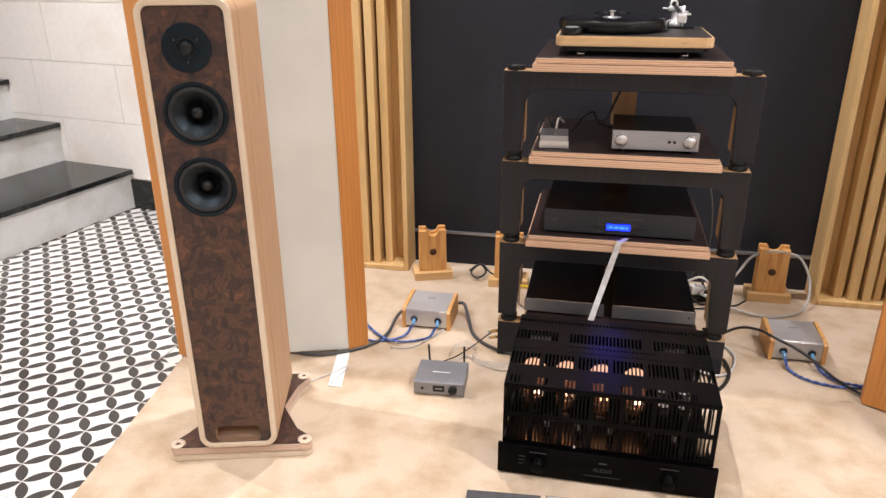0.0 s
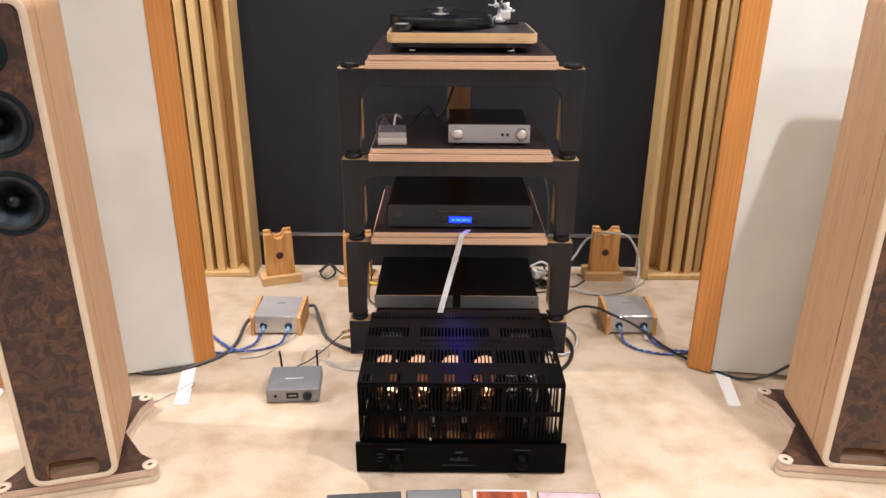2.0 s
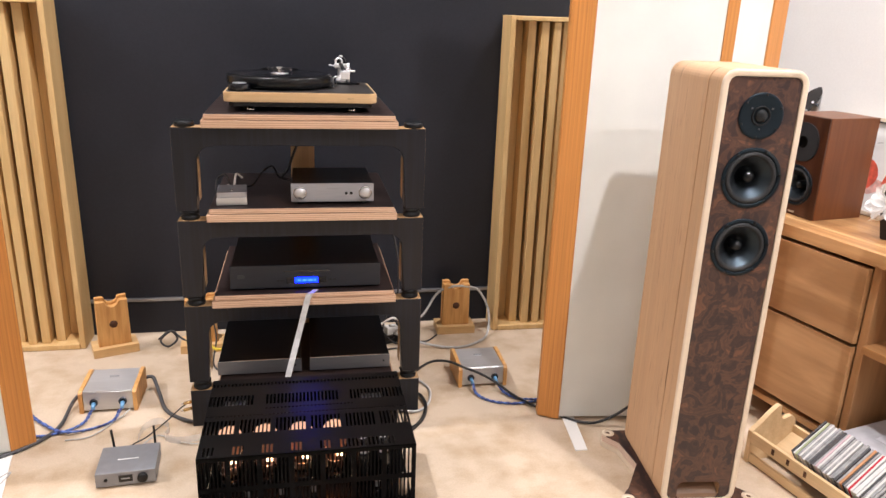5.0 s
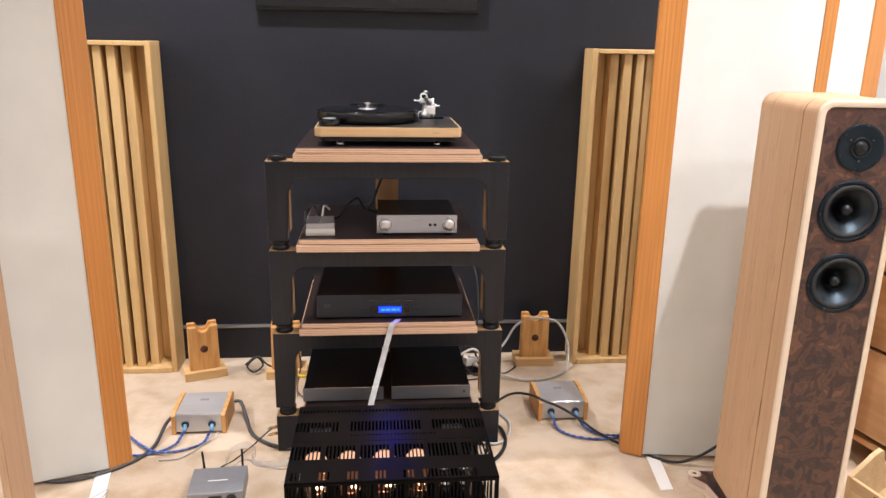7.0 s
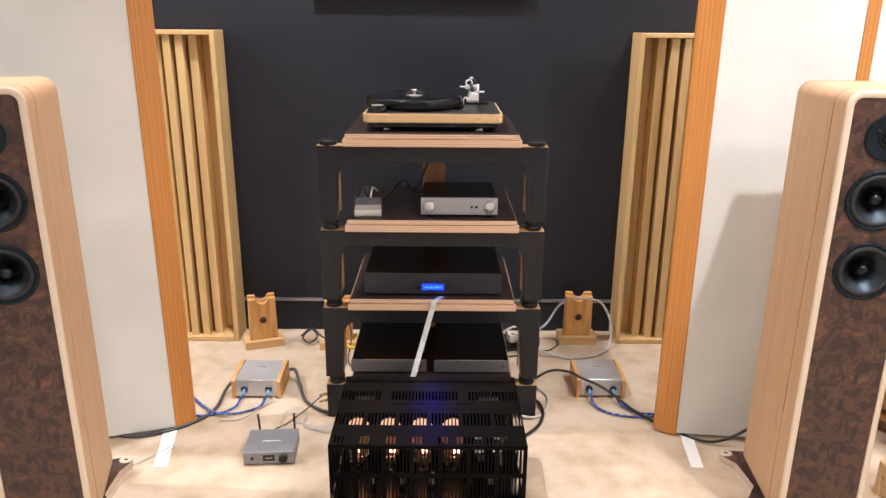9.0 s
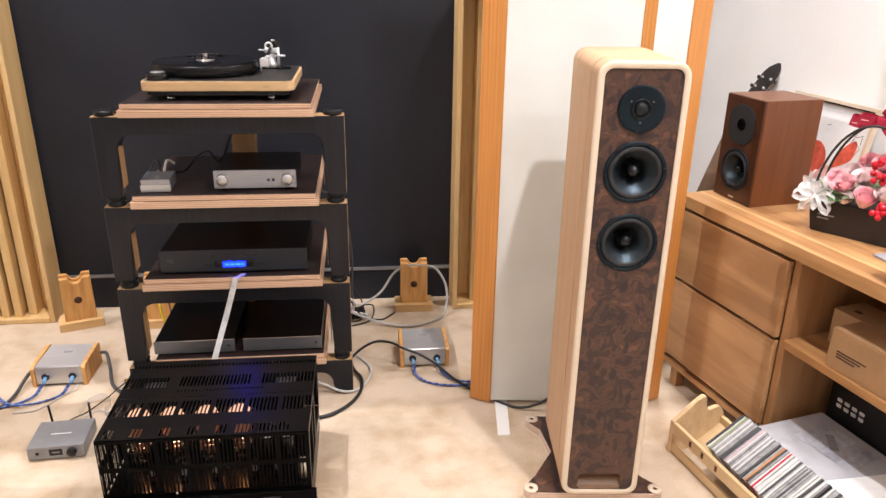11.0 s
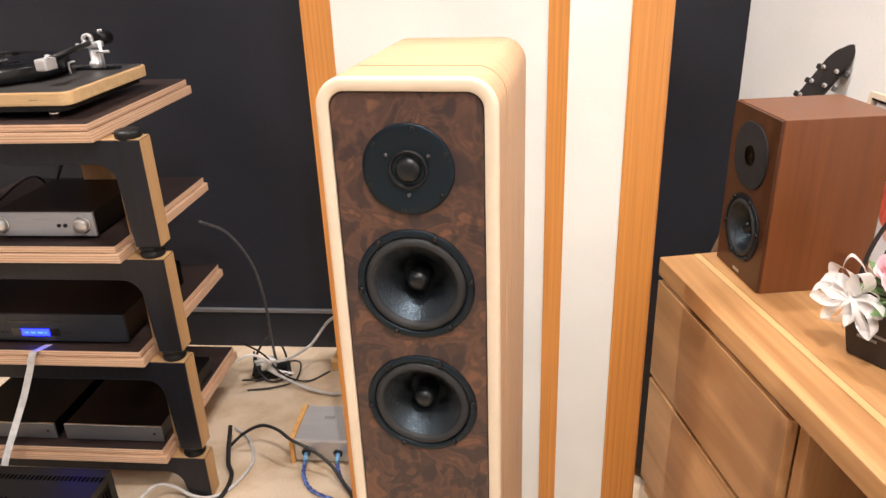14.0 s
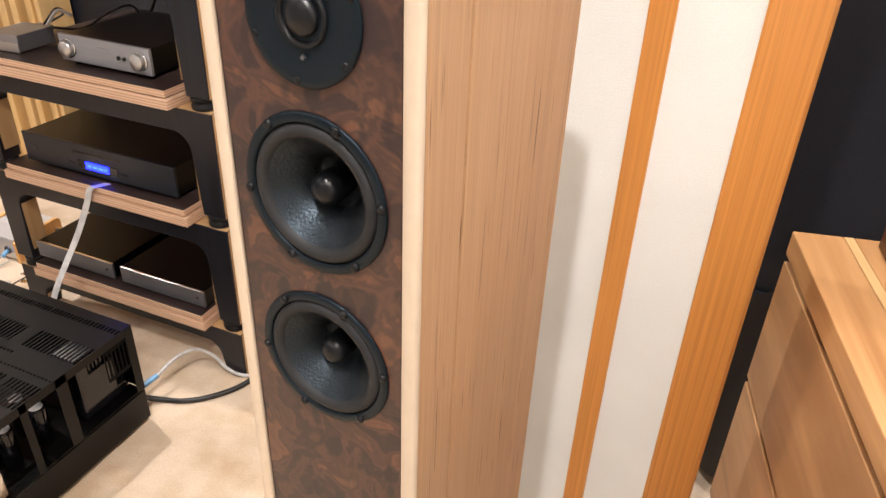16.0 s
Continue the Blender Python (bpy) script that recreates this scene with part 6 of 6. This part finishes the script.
def band(pts, width, axis):
    """A flat strip of ribbon along a line, its width laid along an axis."""
    bm = bmesh.new()
    ax = Vector(axis).normalized() * width / 2
    row = [(bm.verts.new(p - ax), bm.verts.new(p + ax)) for p in spline(pts, 6)]
    for a, b in zip(row, row[1:]):
        bm.faces.new((a[0], a[1], b[1], b[0])).smooth = True
    return bm


def leaf_blade(length, width, bend):
    bm = bmesh.new()
    rows = []
    for i in range(6):
        v = i / 5
        wd = width * math.sin(math.pi * min(1, 0.08 + 0.92 * v)) ** 0.8 * 0.5
        z = bend * v * v
        rows.append([bm.verts.new((-wd, v * length, z + 0.15 * wd)), bm.verts.new((0, v * length, z)), bm.verts.new((wd, v * length, z + 0.15 * wd))])
    for a, b in zip(rows, rows[1:]):
        for k in range(2):
            bm.faces.new((a[k], a[k + 1], b[k + 1], b[k])).smooth = True
    return bm


def flower_basket():
    rng = random.Random(11)
    t = thing("flower_basket", pose(1.893, 1.7455, 0.6925, 0, 0, -54.5) @ Matrix.Scale(1.085, 4), "black flower basket with pink roses, red berries and a crimson bow", "flower basket")
    bx = bmesh.new()
    lo = [bx.verts.new(p) for p in ((-0.10, -0.05, 0), (0.10, -0.05, 0), (0.10, 0.05, 0), (-0.10, 0.05, 0))]
    hi = [bx.verts.new(p) for p in ((-0.112, -0.062, 0.085), (0.112, -0.062, 0.085), (0.112, 0.062, 0.085), (-0.112, 0.062, 0.085))]
    bx.faces.new(lo[::-1])
    bx.faces.new(hi)
    for k in range(4):
        bx.faces.new((lo[k], lo[(k + 1) % 4], hi[(k + 1) % 4], hi[k]))
    bmesh.ops.bevel(bx, geom=bx.edges[:], offset=0.002, segments=2, affect="EDGES")
    part("tub", bx, "basket", t, "black tapered tub")
    for k in range(2):
        m = part("tub_mark", box(-0.085, -0.045 - 0.012 * k, -0.0008, 0, 0.046 - 0.009 * k, 0.050 - 0.009 * k, 0), "grey_ink", t)
        m.matrix_basis = pose(0, -0.0572, 0, 0, 0, 0)
    for dy in (-0.026, 0.026):
        pts = [(0.118 * math.cos(math.pi * k / 8), dy, 0.07 + 0.21 * math.sin(math.pi * k / 8)) for k in range(9)]
        part("handle", tube(pts, 0.0032, 8, 4), "basket", t, "thin black arched handle")
    spots = [(0.016, -0.060, 0.112, 0.034, "pink"), (-0.045, -0.035, 0.128, 0.033, "pink"), (0.075, -0.025, 0.150, 0.037, "palepink"), (0.118, -0.050, 0.122, 0.040, "pink"), (-0.008, -0.005, 0.148, 0.036, "palepink"), (0.040, 0.030, 0.170, 0.037, "pink"), (0.108, 0.045, 0.172, 0.040, "pink"), (-0.045, 0.030, 0.145, 0.034, "palepink"), (0.150, 0.005, 0.150, 0.037, "palepink"), (-0.085, 0.005, 0.118, 0.028, "palepink"), (0.075, 0.05, 0.165, 0.033, "palepink")]
    spots += [(-0.070, -0.020, 0.138, 0.026, "pink"), (0.058, -0.052, 0.128, 0.030, "palepink"), (0.020, 0.010, 0.185, 0.030, "pink"), (0.135, -0.020, 0.175, 0.032, "pink"), (-0.020, 0.045, 0.175, 0.030, "pink"), (0.085, 0.010, 0.195, 0.032, "palepink"), (-0.030, -0.055, 0.100, 0.022, "palepink"), (0.090, -0.065, 0.125, 0.028, "pink"), (0.150, 0.040, 0.185, 0.032, "palepink"), (0.050, 0.055, 0.195, 0.028, "palepink")]
    for s in spots:
        rose(*s[:4], s[4], t, rng)
    for k in range(34):
        a = rng.uniform(0, 2 * math.pi)
        lf = part("leaf", leaf_blade(rng.uniform(0.045, 0.075), rng.uniform(0.022, 0.034), rng.uniform(-0.02, 0.01)), "leaf", t, "green leaf")
        lf.matrix_basis = pose(0.075 * math.cos(a), 0.035 * math.sin(a), rng.uniform(0.085, 0.105), rng.uniform(5, 40), rng.uniform(-20, 20), math.degrees(a) - 90)
    clusters = [(0.040, -0.060, 0.160), (0.058, -0.088, 0.100), (0.105, -0.088, 0.080), (0.118, -0.084, 0.045), (0.026, -0.045, 0.190)]
    for c in clusters:
        for k in range(7):
            p = [c[0] + rng.uniform(-0.013, 0.013), c[1] + rng.uniform(-0.012, 0.010), c[2] + rng.uniform(-0.017, 0.017)]
            part("berry", move(lathe([(0, -0.008), (0.005, -0.0062), (0.008, 0), (0.005, 0.0062), (0, 0.008)], 12), Matrix.Translation(p)), "berry", t, "shiny red berry")
    knot = (-0.090, -0.070, 0.100)
    for k, (ang, size) in enumerate(((160, 0.040), (212, 0.034), (238, 0.044), (318, 0.048), (98, 0.056), (30, 0.036), (188, 0.048), (75, 0.040), (125, 0.044), (282, 0.030), (0, 0.042))):
        c, sn = math.cos(radians(ang)) * size * 1.15, math.sin(radians(ang)) * size * 1.15
        loop = band([(0, 0, 0), (c * 0.55 - sn * 0.22, -0.012, sn * 0.55 + c * 0.22), (c, -0.016, sn), (c * 0.60 + sn * 0.24, -0.006, sn * 0.60 - c * 0.24), (0, 0, 0)], 0.017, (0.8 * math.sin(k), 1, 0.8 * math.cos(2 * k)))
        part("ribbon_loop", move(loop, Matrix.Translation(knot)), "organza", t, "sheer white ribbon loop")
    for dx, dz in ((-0.034, -0.048), (0.030, -0.044)):
        part("ribbon_tail", move(band([(0, -0.008, 0), (dx * 0.5, -0.014, dz * 0.45), (dx, -0.010, dz)], 0.014, (1, 0.2, 0.5 if dx < 0 else -0.5)), Matrix.Translation(knot)), "organza", t, "sheer white ribbon tail")
    for x0, z0, s, size, ang in ((0, 0, -1, 0.046, -4), (-0.026, -0.010, -1, 0.040, -12), (0, 0.002, 1, 0.044, 4), (0.0, 0.012, 1, 0.022, 55)):
        loop = band([(0, 0, 0), (s * 0.4 * size, -0.015, 0), (s * 0.9 * size, -0.016, 0), (s * size, 0, 0), (s * 0.9 * size, 0.013, 0), (s * 0.4 * size, 0.012, 0), (0, 0, 0)], 0.025, (0, 0, 1))
        b = part("bow_loop", loop, "ribbon_red", t, "crimson ribbon loop")
        b.matrix_basis = pose(x0 + s * 0.004, -0.008, 0.288 + z0, 0, -ang, 0)
    # pale print on the ribbon, too small to read
    for x, z, ln in ((-0.034, 0.290, 0.018), (-0.056, 0.280, 0.012), (0.030, 0.292, 0.016), (0.022, 0.303, 0.008)):
        part("print_bar", box(x - ln / 2, x + ln / 2, -0.0262, -0.0254, z - 0.0011, z + 0.0011, 0), "print_pink", t)
    part("bow_knot", box(-0.011, 0.011, -0.022, 0.014, 0.276, 0.302, 0.006), "ribbon_red", t)
    part("bow_tail", band([(0.006, -0.018, 0.286), (0.024, -0.032, 0.272), (0.044, -0.036, 0.252), (0.056, -0.034, 0.236)], 0.022, (0.55, 0, 0.8)), "ribbon_red", t, "crimson ribbon tail")
    return t


M["organza"] = mat("sheer_white_ribbon", (0.86, 0.85, 0.84), 0.3, 0, 0.05, 30)
M["organza"].node_tree.nodes["Principled BSDF"].inputs["Alpha"].default_value = 0.62
flower_basket()


def stacked_gear():
    t = thing("record_box", on_side(0.752, 0.022, 0.6925, -8), "white carton lying on the sideboard", "box")
    part("carton", box(0, 0.42, 0.012, 0.30, 0, 0.052, 0.002), "paper", t, "white printed carton")
    for k in range(8):
        part("print_bar", box(0.03 + 0.035 * k, 0.045 + 0.035 * k, 0.0112, 0.0118, 0.022, 0.028, 0), "grey_ink", t)
    part("side_mark", box(0.10, 0.125, 0.0105, 0.0117, 0.008, 0.030, 0), "ink", t)
    b = thing("plastic_sleeve", on_side(0.713, 0.003, 0.7452, -6), "shiny grey plastic-wrapped record sleeve on a white carton", "record sleeve")
    part("sleeve", box(0, 0.46, 0, 0.34, 0, 0.006, 0.002), "plastic_wrap", b, "wrinkled glossy plastic")
    part("seal", box(0.3, 0.34, 0.002, 0.03, 0.0062, 0.0072, 0), "black", b)


stacked_gear()


def cardboard_box():
    t = thing("cardboard_box", on_side(0.662, 0.008, 0.4185, 1.0), "brown cardboard carton with a triangle sign on the open shelf", "box")
    part("carton", box(-0.012, 0.37, 0, 0.095, 0, 0.106, 0.002), "cardboard", t)
    part("flap", box(-0.011, 0.369, 0.002, 0.093, 0.1062, 0.109, 0.001), "cardboard", t, "closed lid flap")
    for k in range(3):
        part("print_bar", box(0.014, 0.10 - 0.015 * k, -0.0008, -0.0001, 0.052 - 0.008 * k, 0.0555 - 0.008 * k, 0), "ink", t)
    part("print_bar", box(0.14, 0.175, 0.06, 0.070, 0.1092, 0.1098, 0), "ink", t)
    tri = prism([(0, 0), (0.030, 0), (0.015, 0.026)], 0, 0.0006)
    part("triangle_mark", move(stand(tri), Matrix.Translation((0.170, -0.0002, 0.040))), "ink", t, "dark triangle sign")
    tri = prism([(0, 0), (0.014, 0), (0.007, 0.012)], 0, 0.0006)
    part("triangle_mark", move(stand(tri), Matrix.Translation((0.178, -0.0009, 0.045))), "cardboard", t)
    b = thing("cardboard_box", on_side(0.548, 0.118, 0.4185, 1.5), "pale cardboard carton behind another on the shelf", "box")
    part("carton", box(0, 0.36, 0, 0.11, 0, 0.100, 0.002), "cardboard_pale", b)
    part("triangle_mark", box(0.035, 0.055, 0.03, 0.045, 0.1001, 0.1007, 0), "ink", b)
    c = thing("white_box", on_side(0.678, 0.243, 0.4190, 0), "white box behind the cartons in the open shelf", "box")
    part("carton", box(0, 0.32, 0, 0.10, 0.0005, 0.170, 0.002), "paper", c)


M["cardboard_pale"] = mat("pale_cardboard", (0.47, 0.31, 0.17), 0.8, 0, 0.05, 10, bump=0.1, bscale=150)
cardboard_box()


def lower_shelf():
    t = thing("wrapped_carton", on_side(0.553, -0.010, 0.105, 0), "plastic-wrapped printed sleeves piled on the lower shelf", "box")
    part("carton", box(0.002, 0.60, 0.004, 0.19, 0.0005, 0.056, 0.003), "white_wrap", t, "white carton in glossy plastic")
    top = part("wrapped_sheet", box(-0.015, 0.30, -0.05, 0.185, 0.0565, 0.063, 0.002), "white_wrap", t, "printed sleeve in loose plastic")
    m = part("print_mark", box(0.0, 0.17, 0.0, 0.13, 0.0, 0.0006, 0), "print_grey", top, "grey printed picture")
    m.matrix_basis = pose(0.05, 0.02, 0.0632, 0, 0, 6)
    m = part("print_mark", box(0.0, 0.075, 0.0, 0.022, 0.0, 0.0006, 0.0), "grey_ink", top, "dark printed stroke")
    m.matrix_basis = pose(0.075, 0.105, 0.0642, 0, 0, -34)
    sh = part("wrapped_sheet", box(0.0, 0.29, -0.12, 0.14, 0.0, 0.007, 0.002), "paper", t, "white printed sheet")
    sh.matrix_basis = pose(0.25, 0.02, 0.0638, 0, 0, -9)
    b = thing("black_carton", on_side(0.530, 0.185, 0.105, 0), "black carton with white printed bars at the back of the shelf", "box")
    part("carton", box(0.012, 0.60, 0.0, 0.12, 0.0005, 0.20, 0.002), "black", b)
    for k in range(4):
        for r in range(2):
            part("print_bar", move(stand(prism(round_rect(0.017, 0.011, 0.0035, 4), 0, 0.0007)), Matrix.Translation((0.048 + 0.025 * k, -0.0001, 0.126 - 0.018 * r))), "white_ink", b)


M["white_wrap"] = mat("clear_plastic_wrap", (0.52, 0.52, 0.55), 0.2, 0, 0.08, 9, bump=0.6, bscale=22)
M["print_grey"] = mat("grey_print", (0.33, 0.34, 0.40), 0.3, 0, 0.2, 14, second=(0.5, 0.5, 0.54))
lower_shelf()


def disc_rack():
    rng = random.Random(3)
    at = on_side(0.363, -0.212, 0, -1.0)
    t = thing("disc_rack", at, "pale wooden disc trough on the floor, filled with sloping discs", "disc rack")
    L, slope = 0.95, 34.0
    part("front_rail", box(0.0165, L, 0.0, 0.012, 0.070, 0.107, 0.002), "rack_wood", t, "pale wooden rail")
    part("front_rail", box(0.0165, L, 0.004, 0.014, 0.006, 0.034, 0.002), "rack_wood", t, "low pale wooden rail")
    part("back_rail", box(0.0165, L, 0.166, 0.178, 0.05, 0.10, 0.002), "rack_wood", t, "pale wooden rail")
    floor_board = part("bottom_board", box(0.0165, L, 0.0, 0.125, -0.008, 0.0, 0.001), "rack_wood", t, "sloping board under the discs")
    floor_board.matrix_basis = pose(0, 0.080, 0.018, slope, 0, 0)
    for x in (0.10, 0.155, 0.215, 0.5, 0.7):
        part("rail_bore", box(x - 0.005, x + 0.005, -0.0008, -0.0001, 0.080, 0.098, 0), "hole", t, "dark notch in the rail")
    wave = spline([(0.178, 0, 0.095), (0.172, 0, 0.120), (0.155, 0, 0.134), (0.132, 0, 0.130), (0.118, 0, 0.130), (0.110, 0, 0.148), (0.106, 0, 0.172), (0.098, 0, 0.180), (0.075, 0, 0.168), (0.04, 0, 0.138), (0.0, 0, 0.107)], 4)
    end = prism([(0.0, 0.0), (0.178, 0.0), *[(p.x, p.z) for p in wave]], 0, 0.016, 0.001)
    turn = Matrix(((0, 0, 1, 0), (1, 0, 0, 0), (0, 1, 0, 0.0003), (0, 0, 0, 1)))
    part("end_panel", move(end, turn), "rack_wood", t, "pale wooden end panel with a wavy top")
    first = ["cd_dark", "cd_white", "cd_green", "cd_mix", "cd_white", "cd_mix", "cd_white", "cd_mix", "cd_mix", "cd_dark", "cd_dark", "cd_mix", "cd_pink", "cd_white", "cd_mix", "cd_mix", "cd_white", "cd_mix", "cd_white", "cd_mix", "cd_mix", "cd_dark", "cd_mix", "cd_tan", "cd_dark", "cd_mix", "cd_white", "cd_red"]
    x, k = 0.150, 0
    while x < L - 0.03:
        kind = first[k] if k < len(first) else rng.choice(["cd_mix", "cd_mix", "cd_dark", "cd_white", "cd_white", "cd_green"])
        c = tagged(part("compact_disc", box(0, 0.0061, 0.0, 0.136, -0.122, 0, 0.0006, 1), kind), "compact disc case standing in the sloping wooden trough", "disc case", "discs in the rack")
        c.matrix_basis = at @ pose(x, 0.008 + rng.uniform(0, 0.003), 0.1225 + rng.uniform(0, 0.004), slope, 0, rng.uniform(-1.2, 1.2))
        x += 0.0067 + (0.003 if rng.random() < 0.06 else 0)
        k += 1
    return t


M["cd_tan"] = mat("tan_cd_cases", (0.55, 0.28, 0.14), 0.25, 0, 0.1, 20)
disc_rack()
clear_strip()
hall_floor()
